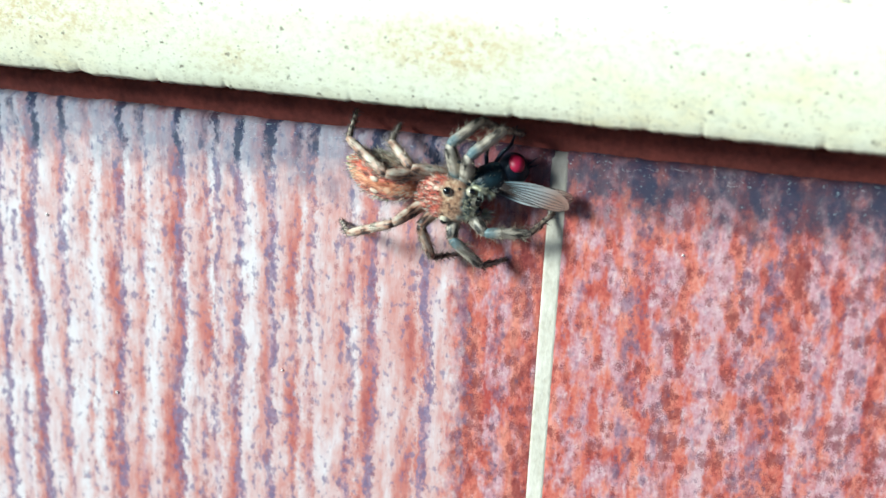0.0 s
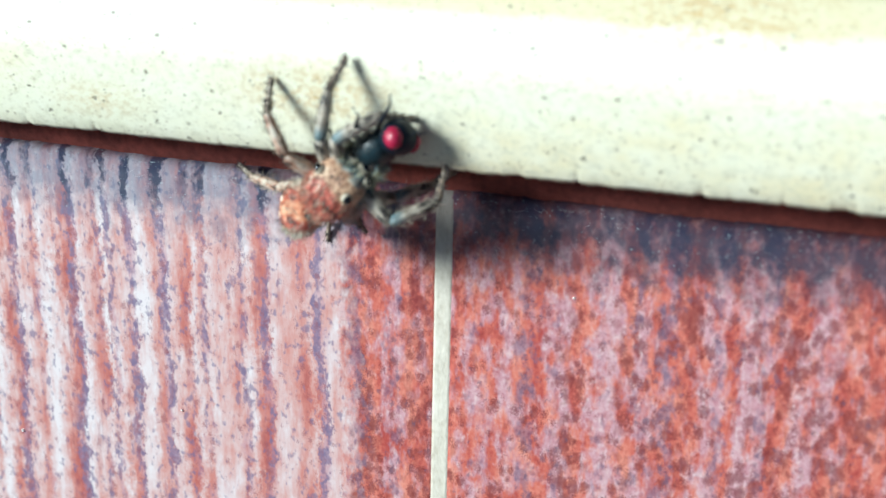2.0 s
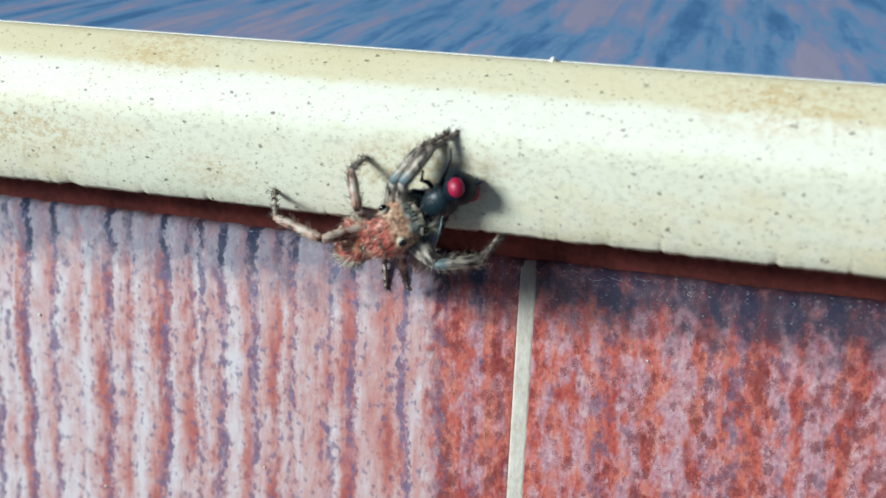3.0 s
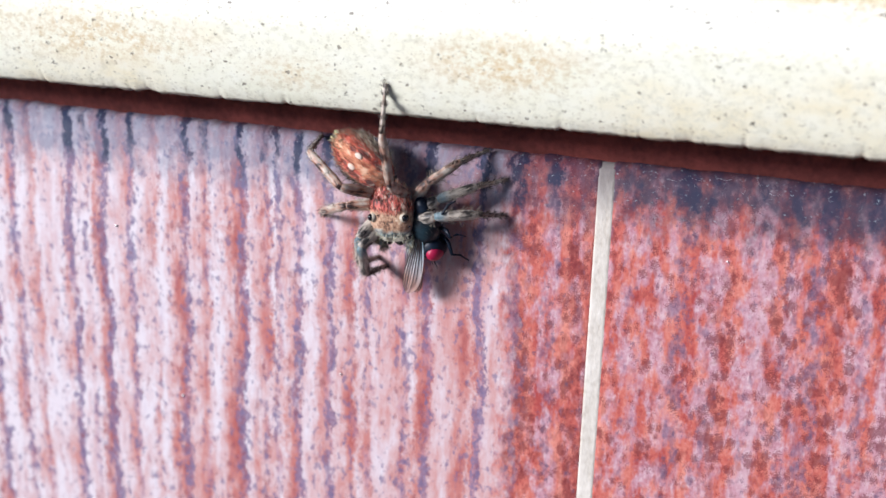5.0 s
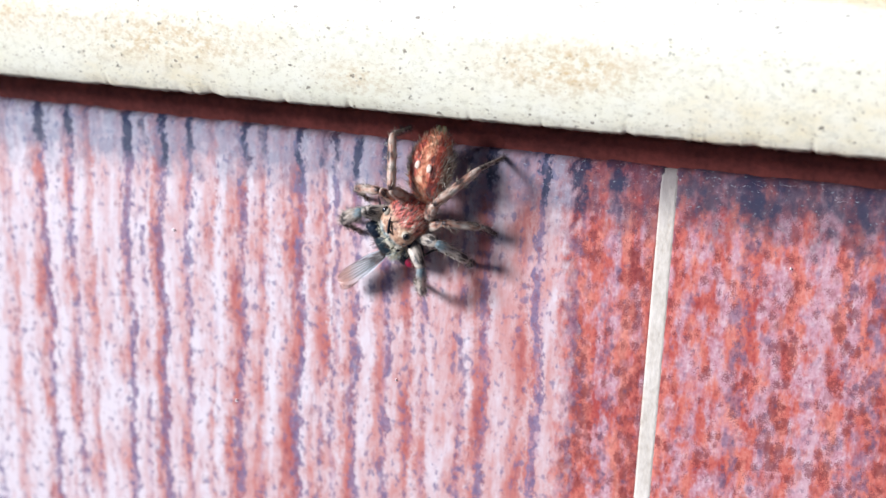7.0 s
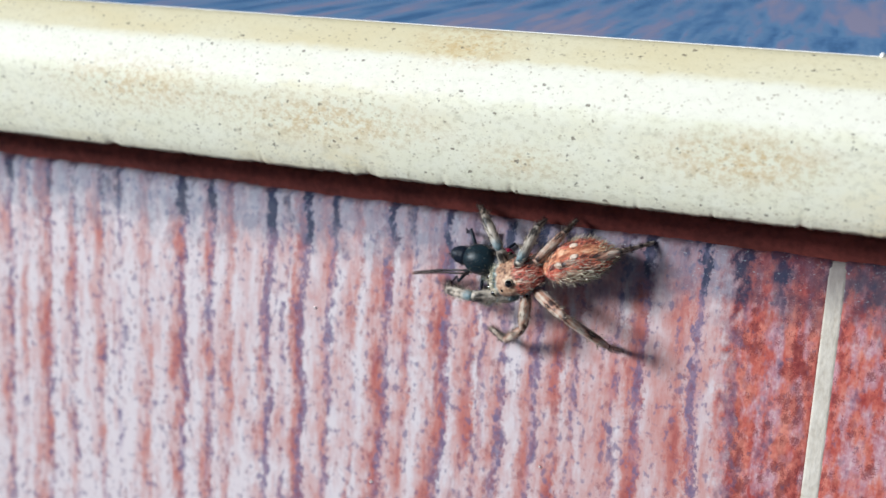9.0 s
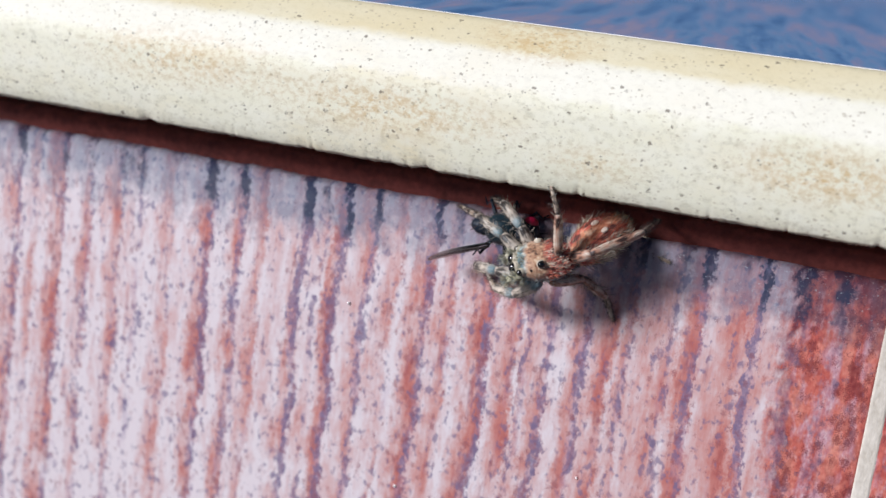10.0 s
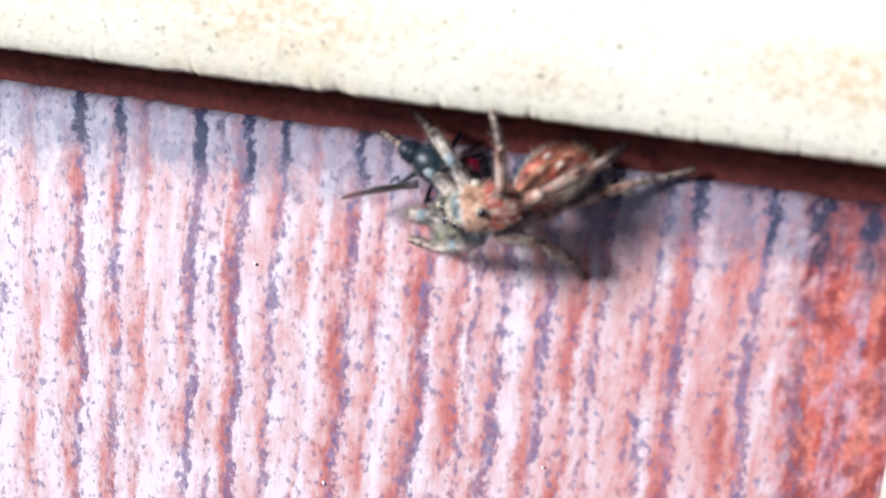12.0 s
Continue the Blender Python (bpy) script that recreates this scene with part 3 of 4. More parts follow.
    n.bump(n.math("ADD", hair, n.math("MULTIPLY", pits, 0.5)), 0.00010, 0.9)
    return n.done(col, 0.55, Sheen_Weight=0.2)


def abdomen_material():
    """Rust-red back with a tan leaf-shaped middle, black patches beside it and an olive-grey margin."""
    n = Nodes("rust_red_abdomen")
    x, y, z = n.axis("X"), n.axis("Y"), n.axis("Z")
    hair = n.noise(n.scaled(800, 2800, 2800), 1, 4, 0.65)
    spots = n.noise(n.scaled(1500, 1500, 1500), 1, 3, 0.6)
    col = n.ramp(hair, [(0.36, (0.14, 0.02, 0.015)), (0.46, (0.44, 0.065, 0.04)), (0.57, (0.60, 0.15, 0.085)), (0.67, (0.74, 0.47, 0.34))])
    ay = n.math("ABSOLUTE", y)
    wavy = n.math("MULTIPLY_ADD", n.math("SINE", n.math("MULTIPLY", x, 5200.0)), 0.00012, n.math("MULTIPLY_ADD", n.math("ADD", spots, -0.5), 0.0007, ay))
    mid = n.math("MULTIPLY_ADD", wavy, -6000.0, 3.6, True)
    col = n.mix(n.math("MULTIPLY", mid, 0.9), col, n.ramp(hair, [(0.36, (0.28, 0.07, 0.03)), (0.5, (0.56, 0.21, 0.10)), (0.64, (0.74, 0.47, 0.30))]))
    up = n.math("MULTIPLY_ADD", z, 3000.0, -0.6, True)

    def patch(cx, cy, rx, ry, colour, amount):
        nonlocal col
        dx = n.math("MULTIPLY", n.math("ADD", x, -cx * MM), 1 / (rx * MM))
        dy = n.math("MULTIPLY", n.math("ADD", ay, -cy * MM), 1 / (ry * MM))
        far = n.math("ADD", n.math("MULTIPLY", dx, dx), n.math("MULTIPLY", dy, dy))
        far = n.math("ADD", far, n.math("MULTIPLY_ADD", spots, 0.9, -0.45))
        col = n.mix(n.math("MULTIPLY", n.math("MULTIPLY", n.math("MULTIPLY_ADD", far, -3.0, 3.4, True), up), amount), col, colour)
    patch(-2.5, 0.86, 0.65, 0.20, (0.05, 0.014, 0.012), 0.8)
    patch(-3.45, 0.62, 0.32, 0.16, (0.05, 0.015, 0.012), 0.8)
    patch(-1.0, 0.70, 0.4, 0.2, (0.05, 0.015, 0.012), 0.85)
    side = n.math("MULTIPLY_ADD", n.math("MULTIPLY_ADD", spots, 0.0005, ay), 2600.0, -3.7, True)
    col = n.mix(n.math("MULTIPLY", side, 0.8), col, n.ramp(hair, [(0.38, (0.06, 0.045, 0.03)), (0.5, (0.27, 0.23, 0.15)), (0.62, (0.58, 0.52, 0.38))]))
    low = n.math("MULTIPLY_ADD", z, -1500.0, -0.1, True)
    col = n.mix(n.math("MULTIPLY", low, 0.7), col, (0.42, 0.38, 0.28))
    n.bump(hair, 0.00010, 0.9)
    return n.done(col, 0.75, Sheen_Weight=0.2)


def leg_material(name, light, dark, root=None):
    """Pale leg with black lines along it, broken dark rings and a dark joint at the near end; root: tint of its first millimetre."""
    n = Nodes(name)
    hair = n.noise(n.scaled(500, 3000, 3000), 1, 3, 0.6)
    band = n.noise(n.scaled(1000, 250, 250), 1, 2, 0.5)
    joint = n.math("MULTIPLY_ADD", n.axis("X"), -2600.0, 0.9, True)
    m = n.math("MULTIPLY_ADD", band, 0.6, n.math("MULTIPLY_ADD", hair, 0.8, n.math("MULTIPLY", joint, -0.12)))
    col = n.ramp(m, [(0.575, dark), (0.62, tuple(0.35 * a + 0.65 * b for a, b in zip(light, dark))), (0.665, light), (0.84, (0.56, 0.49, 0.40))])
    if root:
        near = n.math("MULTIPLY_ADD", n.math("MULTIPLY_ADD", band, 0.0008, n.axis("X")), -1500.0, 2.2, True)
        col = n.mix(n.math("MULTIPLY", near, 0.7), col, root)
    n.bump(hair, 0.00006, 0.9)
    return n.done(col, 0.5, Sheen_Weight=0.15)


def hair_material(name, a, b):
    """Single hairs, each of its own tone."""
    n = Nodes(name)
    own = n.t.nodes.new("ShaderNodeNewGeometry").outputs["Random Per Island"]
    return n.done(n.ramp(own, [(0.0, a), (0.55, tuple((p + q) / 2 for p, q in zip(a, b))), (1.0, b)]), 0.45, Sheen_Weight=0.2)


CARAPACE = carapace_material()
ABDOMEN = abdomen_material()
LEG_FRONT = leg_material("grey_banded_leg", (0.30, 0.26, 0.215), (0.018, 0.014, 0.012), (0.15, 0.24, 0.27))
LEG_REAR = leg_material("russet_banded_leg", (0.37, 0.18, 0.115), (0.028, 0.011, 0.009))
TARSUS = leg_material("dark_leg_tip", (0.26, 0.18, 0.125), (0.016, 0.012, 0.011))
PALP = leg_material("olive_feeler", (0.40, 0.40, 0.24), (0.02, 0.022, 0.014))
HAIR_PALE = hair_material("pale_hair", (0.18, 0.13, 0.09), (0.82, 0.73, 0.58))
HAIR_LEG = hair_material("leg_hair", (0.04, 0.03, 0.022), (0.60, 0.49, 0.37))
HAIR_TAN = hair_material("tan_hair", (0.42, 0.13, 0.055), (0.88, 0.50, 0.28))
HAIR_RUST = hair_material("rust_hair", (0.22, 0.024, 0.018), (0.76, 0.23, 0.12))
HAIR_OLIVE = hair_material("olive_hair", (0.12, 0.11, 0.065), (0.72, 0.68, 0.48))
HAIR_BLUE = hair_material("blue_grey_hair", (0.06, 0.09, 0.10), (0.50, 0.60, 0.60))
HAIR_DARK = hair_material("dark_hair", (0.012, 0.009, 0.008), (0.08, 0.05, 0.04))
EYE_BLACK = Nodes("black_eye").done((0.004, 0.004, 0.005), 0.06, Coat_Weight=0.6)
EYE_RIM = plain_material("pale_eye_ring", (0.38, 0.33, 0.24), (0.56, 0.50, 0.40), 900, 0.6)
TUFT = plain_material("cream_hair_spot", (0.58, 0.42, 0.32), (0.82, 0.70, 0.58), 2500, 0.8, 0.00008)
SPIN = plain_material("olive_spinneret", (0.14, 0.12, 0.06), (0.46, 0.44, 0.22), 1500, 0.6)
JAW = plain_material("dark_jaw", (0.015, 0.018, 0.018), (0.05, 0.055, 0.05), 900, 0.35)
FLY_BLACK = plain_material("blue_black_fly_skin", (0.003, 0.005, 0.010), (0.010, 0.020, 0.038), 900, 0.42, 0.00010, Specular_IOR_Level=0.25)
FLY_CHEST = plain_material("blue_green_fly_chest", (0.003, 0.007, 0.012), (0.016, 0.038, 0.05), 800, 0.38, 0.00008, Specular_IOR_Level=0.35)
FLY_EYE = plain_material("crimson_fly_eye", (0.26, 0.002, 0.025), (0.46, 0.005, 0.065), 2500, 0.45, 0.00003, Coat_Weight=0.2)


def wing_material():
    """Clear film, its white and blue shimmer painted into the tint near the root, amber towards the tip and the hind
    edge.
    """
    n = Nodes("shimmering_wing_film")
    sweep = n.noise(n.scaled(350, 700, 300), 1, 2)
    along = n.math("MULTIPLY_ADD", n.math("ADD", sweep, -0.5), 0.6, n.math("MULTIPLY", n.axis("X"), 1000 / 5.1))
    tint = n.ramp(along, [(0.1, (0.50, 0.72, 0.82)), (0.4, (0.86, 0.93, 0.96)), (0.56, (0.84, 0.84, 0.84)), (0.9, (0.66, 0.42, 0.34))])
    n.bump(n.noise(n.scaled(900, 2500, 900), 1, 2), 0.00008, 0.7)
    n.put(n.shader.inputs["Alpha"], n.math("MULTIPLY_ADD", sweep, 0.8, 0.12))
    return n.done(tint, 0.18, Specular_IOR_Level=1.0, Coat_Weight=0.8, Coat_Roughness=0.1)


WING = wing_material()
VEIN = plain_material("dark_wing_vein", (0.02, 0.018, 0.018), (0.07, 0.05, 0.045), 900, 0.4)

# ---------------------------------------------------------------- the spider
# Body space: x ahead, y to its left, z up from its back; origin in the middle of the front body.
LEG_LENGTH = {"1": 8.6, "2": 8.2, "3": 8.0, "4": 11.6}
LEG_ROOT = {"1": (1.05, 0.95, -0.75), "2": (0.45, 1.15, -0.8), "3": (-0.25, 1.15, -0.8), "4": (-0.95, 0.95, -0.75)}
SHARE = (0.34, 0.36, 0.30)
LEGS = ("L1", "L2", "L3", "L4", "R1", "R2", "R3", "R4")


def leg_piece(name, length, radii, material, hair, rng, parent, count, hair_length):
    bm = tube(bmesh.new(), [(length * u, 0, 0) for u in (-0.02, 0.06, 0.2, 0.45, 0.7, 0.9, 1.0, 1.03)], radii, 10)
    ob = part(name, bm, material, parent, "", True)
    hair_part("hairs", skin_roots(ob.data, rng, int(count * 1.4), Vector((1, 0, 0))), rng, hair_length, 0.5, hair, ob, thick=0.016)
    hair_part("hairs", skin_roots(ob.data, rng, count // 2, Vector((1, 0, 0))), rng, hair_length * 0.7, 0.7, HAIR_DARK, ob, thick=0.018)
    return ob


def build_spider():
    rng = random.Random(11)
    spider = tagged(new("spider"), "small hairy brown jumping spider gripping a fly in its jaws", "spider")
    # front body: boxy, highest behind the rear eyes, steep in front
    def boxy(u, a):
        k = 1.0 + 0.16 * (abs(math.cos(a)) * abs(math.sin(a))) * 2
        if u > 0.2:
            k *= 1 + 0.34 * (u - 0.2)
        if math.sin(a) < 0:
            k *= 0.85
        return k
    head = part("cephalothorax", blob(bmesh.new(), (0, 0, 0), (2.2, 1.62, 1.2), 20, 30, boxy), CARAPACE, spider, "tan and red domed front body with a blue-grey face", True)

    def coat(where, count, length, lean, material, thick, along, keep):
        roots = [r for r in skin_roots(where.data, rng, count, Vector(along)) if keep(r[0])]
        hair_part("hairs", roots, rng, length, lean, material, where, thick=thick)
    coat(head, 900, 0.5, 0.8, HAIR_RUST, 0.024, (-1, 0, 0.1), lambda p: p.x < 0.15 and p.z > -0.2)
    coat(head, 520, 0.6, 0.75, HAIR_PALE, 0.022, (-1, 0, 0.1), lambda p: p.x < 0.2 and p.z > -0.3)
    coat(head, 420, 0.45, 0.75, HAIR_DARK, 0.022, (-1, 0, 0.15), lambda p: p.x < 0.4)
    coat(head, 300, 0.28, 0.85, HAIR_TAN, 0.018, (-1, 0, 0), lambda p: p.x > 0.1)
    coat(head, 300, 0.3, 0.85, HAIR_PALE, 0.018, (-1, 0, 0), lambda p: p.x > 0.5 and p.z > 0)
    coat(head, 160, 0.28, 0.8, HAIR_DARK, 0.018, (-1, 0, 0), lambda p: p.x > 0.2)
    coat(head, 1500, 0.55, 0.55, HAIR_OLIVE, 0.02, (0.9, 0, -0.2), lambda p: p.x > 1.45)
    coat(head, 700, 0.55, 0.6, HAIR_BLUE, 0.02, (0.2, 0, -0.6), lambda p: p.z < 0.0)
    # eyes: two large in front, two beside, a pair far back
    for x, y, z, r in ((2.06, 0.44, 0.10, 0.42), (1.78, 1.16, 0.30, 0.28), (0.4, 1.2, 1.02, 0.29), (1.1, 1.42, 0.66, 0.1)):
        for s in (1, -1):
            out = Vector((max(0.0, x - 0.4) * 1.4, y * s, z * 0.9)).normalized() * r
            ring = part("eye_ring", blob(bmesh.new(), (x, y * s, z), (r * 1.2, r * 1.2, r * 1.2), 8, 14), EYE_RIM, spider, "pale ring round an eye", True)
            part("eye", blob(bmesh.new(), (x + out.x * 0.55, y * s + out.y * 0.55, z + out.z * 0.55), (r, r, r), 10, 16), EYE_BLACK, ring, "glossy black eye", True)
    for s in (1, -1):
        part("jaw", tube(bmesh.new(), [(1.55, 0.42 * s, -0.35), (1.95, 0.45 * s, -0.75), (2.05, 0.42 * s, -1.2), (1.9, 0.3 * s, -1.5)], (0.36, 0.42, 0.34, 0.1)), JAW, spider, "dark jaw", True)
        palp = part("feeler", tube(bmesh.new(), [(1.35, 0.95 * s, -0.55), (2.0, 1.3 * s, -0.1), (2.6, 1.2 * s, -0.25), (3.0, 0.95 * s, -0.7)], (0.22, 0.26, 0.29, 0.18)), PALP, spider, "fluffy olive-green feeler beside the jaws", True)
        hair_part("hairs", skin_roots(palp.data, rng, 420, Vector((1, 0, -0.1))), rng, 0.58, 0.5, HAIR_OLIVE, palp, thick=0.02)
        hair_part("hairs", skin_roots(palp.data, rng, 140, Vector((1, 0, -0.1))), rng, 0.7, 0.5, HAIR_BLUE, palp, thick=0.02)
    part("underside", blob(bmesh.new(), (0, 0, -0.75), (1.35, 0.95, 0.5), 8, 14), JAW, spider, "dark underside with leg sockets", True)
    part("waist", tube(bmesh.new(), [(-1.6, 0, -0.1), (-2.5, 0, -0.1)], (0.45, 0.4)), JAW, spider, "", True)
    # hind body, in its own space behind the waist: widest before the middle, pointed behind
    def egg(u, a):
        k = 1.0 - 0.30 * u * u if u < 0 else 1.0 - 0.02 * u
        return k * (0.86 if math.sin(a) < 0 else 1.0)
    hind = part("abdomen", blob(bmesh.new(), (-2.7, 0, 0.1), (2.8, 1.8, 1.48), 24, 32, egg), ABDOMEN, spider, "rust-red pointed hind body with a tan leaf mark", True)
    back = (-1, 0, 0.02)
    coat(hind, 2000, 0.5, 0.82, HAIR_RUST, 0.024, back, lambda p: p.z > 0.1 and 0.45 < abs(p.y) < 1.35)
    coat(hind, 1500, 0.45, 0.86, HAIR_TAN, 0.024, back, lambda p: p.z > 0.1 and abs(p.y) < 0.5)
    coat(hind, 300, 0.45, 0.82, HAIR_DARK, 0.022, back, lambda p: p.z > 0.1 and 0.5 < abs(p.y) < 1.1 and -3.9 < p.x < -1.4)
    coat(hind, 500, 0.5, 0.8, HAIR_PALE, 0.02, back, lambda p: p.z > 0.1 and abs(p.y) > 0.8)
    coat(hind, 1200, 0.6, 0.62, HAIR_OLIVE, 0.02, (-1, 0, 0.1), lambda p: abs(p.y) >= 1.15 or p.z <= 0.1 or p.x < -4.3)
    coat(hind, 900, 0.75, 0.55, HAIR_PALE, 0.018, (-1, 0, 0.25), lambda p: abs(p.y) >= 1.1 or p.x > -0.8)
    coat(hind, 220, 0.8, 0.5, HAIR_DARK, 0.018, (-1, 0, 0.25), lambda p: True)
    for s in (1, -1):
        part("spot", blob(bmesh.new(), (-2.75, 0.50 * s, 1.52), (0.34, 0.23, 0.10), 6, 12), TUFT, hind, "spot of cream-white hair", True)
        part("spot", blob(bmesh.new(), (-3.75, 0.42 * s, 1.18), (0.15, 0.10, 0.07), 6, 10), TUFT, hind, "spot of cream-white hair", True)
    for y, z in ((0.22, 0.1), (-0.22, 0.1), (0.0, -0.12)):
        part("spinneret", tube(bmesh.new(), [(-5.1, y, z), (-5.5, y * 1.2, z + 0.02), (-5.85, y * 1.3, z + 0.05)], (0.24, 0.19, 0.08)), SPIN, hind, "olive spinneret", True)
    legs = {}
    for name in LEGS:
        total = LEG_LENGTH[name[1]]
        front = name[1] in "12"
        fat = 1.1 if front else 0.98
        a, b, c = (total * s for s in SHARE)
        mat = LEG_FRONT if front else LEG_REAR
        legs[name] = (
            leg_piece("thigh", a, [fat * r for r in (0.22, 0.36, 0.46, 0.48, 0.44, 0.38, 0.28, 0.1)], mat, HAIR_LEG, rng, spider, 80, 0.55),
            leg_piece("shin", b, [fat * r for r in (0.2, 0.32, 0.37, 0.35, 0.35, 0.31, 0.22, 0.08)], mat, HAIR_LEG, rng, spider, 90, 0.7),
            leg_piece("foot", c, [fat * r for r in (0.12, 0.21, 0.21, 0.17, 0.15, 0.15, 0.14, 0.06)], TARSUS, HAIR_DARK, rng, spider, 120, 0.5),
        )
    return spider, hind, legs


# ---------------------------------------------------------------- the fly
# Body space: x towards its head, z up from its back; origin in the chest.
def wing_mesh(name, parent, side):
    """Wing along +x, flat in x-y, slightly cupped, narrow at the root, with raised veins that fan out."""
    bm = bmesh.new()
    rows, cols = 20, 10
    length, wide = 5.3, 1.45

    def place(u, v):
        chord = wide * (0.10 + 0.90 * math.sin(math.pi * min(1, u * 0.70 + 0.02)) ** 0.9) * math.sqrt(max(0.0, 1 - max(0, (u - 0.70) / 0.30) ** 2.4))
        y = (v - 0.30 - 0.12 * u) * chord * side
        return Vector((u * length, y, 0.12 * math.sin(u * 3) - 0.10 * (v - 0.5) ** 2 + 0.03 * math.sin(v * 14)))
    grid = [[bm.verts.new(place(i / rows * 0.995, j / cols) * MM) for j in range(cols + 1)] for i in range(rows + 1)]
    for a, b in zip(grid, grid[1:]):
        for j in range(cols):
            bm.faces.new((a[j], a[j + 1], b[j + 1], b[j]))
    bmesh.ops.solidify(bm, geom=bm.faces[:], thickness=0.012 * MM)
    wing = part(name, bm, WING, parent, "clear veined wing with a blue and amber shimmer", True)
    for va, vb, end in ((0.02, 0.02, 0.97), (0.12, 0.14, 0.96), (0.24, 0.28, 0.96), (0.36, 0.44, 0.94), (0.48, 0.60, 0.90), (0.60, 0.76, 0.80), (0.74, 0.92, 0.60)):
        pts = [place(0.02 + (end - 0.02) * k / 9, va + (vb - va) * k / 9) + Vector((0, 0, 0.012)) for k in range(10)]
        part("vein", tube(bmesh.new(), pts, [0.062 - 0.0050 * k for k in range(10)], 5), VEIN, wing, "", True)
    return wing


def build_fly():
    rng = random.Random(5)
    fly = tagged(new("fly"), "dead blue-black fly with crimson eyes and clear wings", "fly")
    chest = part("thorax", blob(bmesh.new(), (0, 0, 0), (1.5, 1.2, 1.15), 16, 22), FLY_CHEST, fly, "glossy blue-black chest", True)
    hair_part("hairs", skin_roots(chest.data, rng, 160, Vector((-1, 0, 0.3))), rng, 0.6, 0.4, HAIR_DARK, chest, thick=0.018)
    hair_part("hairs", skin_roots(chest.data, rng, 60, Vector((-1, 0, 0.3))), rng, 0.4, 0.6, HAIR_OLIVE, chest, thick=0.014)
    tail = part("abdomen", blob(bmesh.new(), (-1.3, 0, -0.15), (1.2, 0.76, 0.68), 30, 24, lambda u, a: 1.0 - 0.06 * (0.5 + 0.5 * math.cos(u * 17)) ** 4), FLY_BLACK, fly, "shiny blue-black hind body in rings", True)
    hair_part("hairs", skin_roots(tail.data, rng, 220, Vector((-1, 0, 0.1))), rng, 0.4, 0.6, HAIR_DARK, tail, thick=0.012)
    part("head", blob(bmesh.new(), (1.75, 0, -0.05), (1.08, 1.25, 1.12), 14, 20), FLY_BLACK, fly, "black head", True)
    for s in (1, -1):
        part("eye", blob(bmesh.new(), (1.95, 0.86 * s, 0.16), (0.6, 0.5, 0.7), 14, 20), FLY_EYE, fly, "crimson compound eye", True)
        part("antenna", tube(bmesh.new(), [(2.5, 0.15 * s, 0.1), (2.9, 0.25 * s, 0.2), (3.5, 0.45 * s, 0.15)], (0.07, 0.055, 0.02), 6), FLY_BLACK, fly, "", True)
        for x, fx, fy in ((0.7, 1.9, 1.9), (0.1, 0.5, 2.5), (-0.5, -1.3, 2.2)):
            part("leg", tube(bmesh.new(), [(x, 0.6 * s, -0.7), (x + fx * 0.4, fy * 0.55 * s, -1.0), (x + fx * 0.75, fy * 0.95 * s, -0.8), (x + fx, fy * 0.8 * s, -1.5), (x + fx * 1.25, fy * 1.05 * s, -1.9)], (0.15, 0.17, 0.12, 0.09, 0.05), 6), FLY_BLACK, fly, "thin black leg", True)
    near = wing_mesh("wing", fly, 1)
    far = wing_mesh("wing", fly, -1)
    return fly, near, far


spider, hind_body, spider_legs = build_spider()
fly, wing_near, wing_far = build_fly()


# ---------------------------------------------------------------- small things
def build_bits():
    rng = random.Random(23)

    def grain(name, place, size, label, category):
        bm = bmesh.new()
        bmesh.ops.create_icosphere(bm, subdivisions=2, radius=size * MM)
        for v in bm.verts:
            v.co *= 0.75 + 0.5 * rng.random()
        ob = new(name, mesh_of(name, bm, WHITE_JOINT))
        ob.location = Vector(place) * MM
        return tagged(ob, label, category, group="loose grains")

    grain("crumb", (1.2, -1.75, LEVEL + 0.12), 0.22, "white crumb lying on the edge of the tread", "crumb")
    for x, z, r in ((-35.3, -26.8, 0.13), (-41.2, -12.4, 0.12), (-20.6, -22.4, 0.09), (9.0, -9.0, 0.08)):
        grain("sand_grain", (x, -0.04, z), r, "tiny pale sand grain stuck to the glazed tile", "sand")

    web = tagged(new("cobweb"), "torn dusty cobweb threads under the step edge", "cobweb")
    for k in range(16):
        x = rng.choice((5.5, 6.5, 8.0, 10.5, -17.0, -24.0, -38.0)) + rng.uniform(-1.6, 1.6)
        z = TOP - rng.uniform(0.1, 1.3)
        dx, dz = rng.uniform(-1.4, 1.4), rng.uniform(-0.5, 0.35)
        pts = [(x + dx * u, -0.05 - 0.12 * math.sin(math.pi * u), z + dz * u - 0.1 * math.sin(math.pi * u)) for u in (0, 0.25, 0.5, 0.75, 1)]
        part("thread", tube(bmesh.new(), pts, [0.003 + 0.003 * rng.random()] * 5, 4), SILK, web, "", True)


SILK = plain_material("dusty_silk", (0.42, 0.44, 0.46), (0.7, 0.72, 0.74), 900, 0.6)
build_bits()


# ---------------------------------------------------------------- movement
STANCES = []


def stance(t, chest, rear, *limbs, fly, edge, lean, turn=0.0):
    """At t seconds: the middles of front and hind body, knee and tip of each leg, and chest, head and wing tip of the fly.
    edge: whether its wing is seen edge-on; lean: how far the spider's back turns up from the wall;
    turn: degrees by which the front body bends at the waist."""
    STANCES.append((t, np.array([chest, rear, *limbs, *fly], float), np.array([edge, lean, turn], float)))


def stance_at(t):
    """The stance between two given ones, eased."""
    times = [s[0] for s in STANCES]
    if t <= times[0]:
        return STANCES[0][1:]
    for (ta, a, ea), (tb, b, eb) in zip(STANCES, STANCES[1:]):
        if t <= tb:
            u = (t - ta) / (tb - ta)
            u = u * u * (3 - 2 * u)
            return a + (b - a) * u, ea + (eb - ea) * u
    return STANCES[-1][1:]


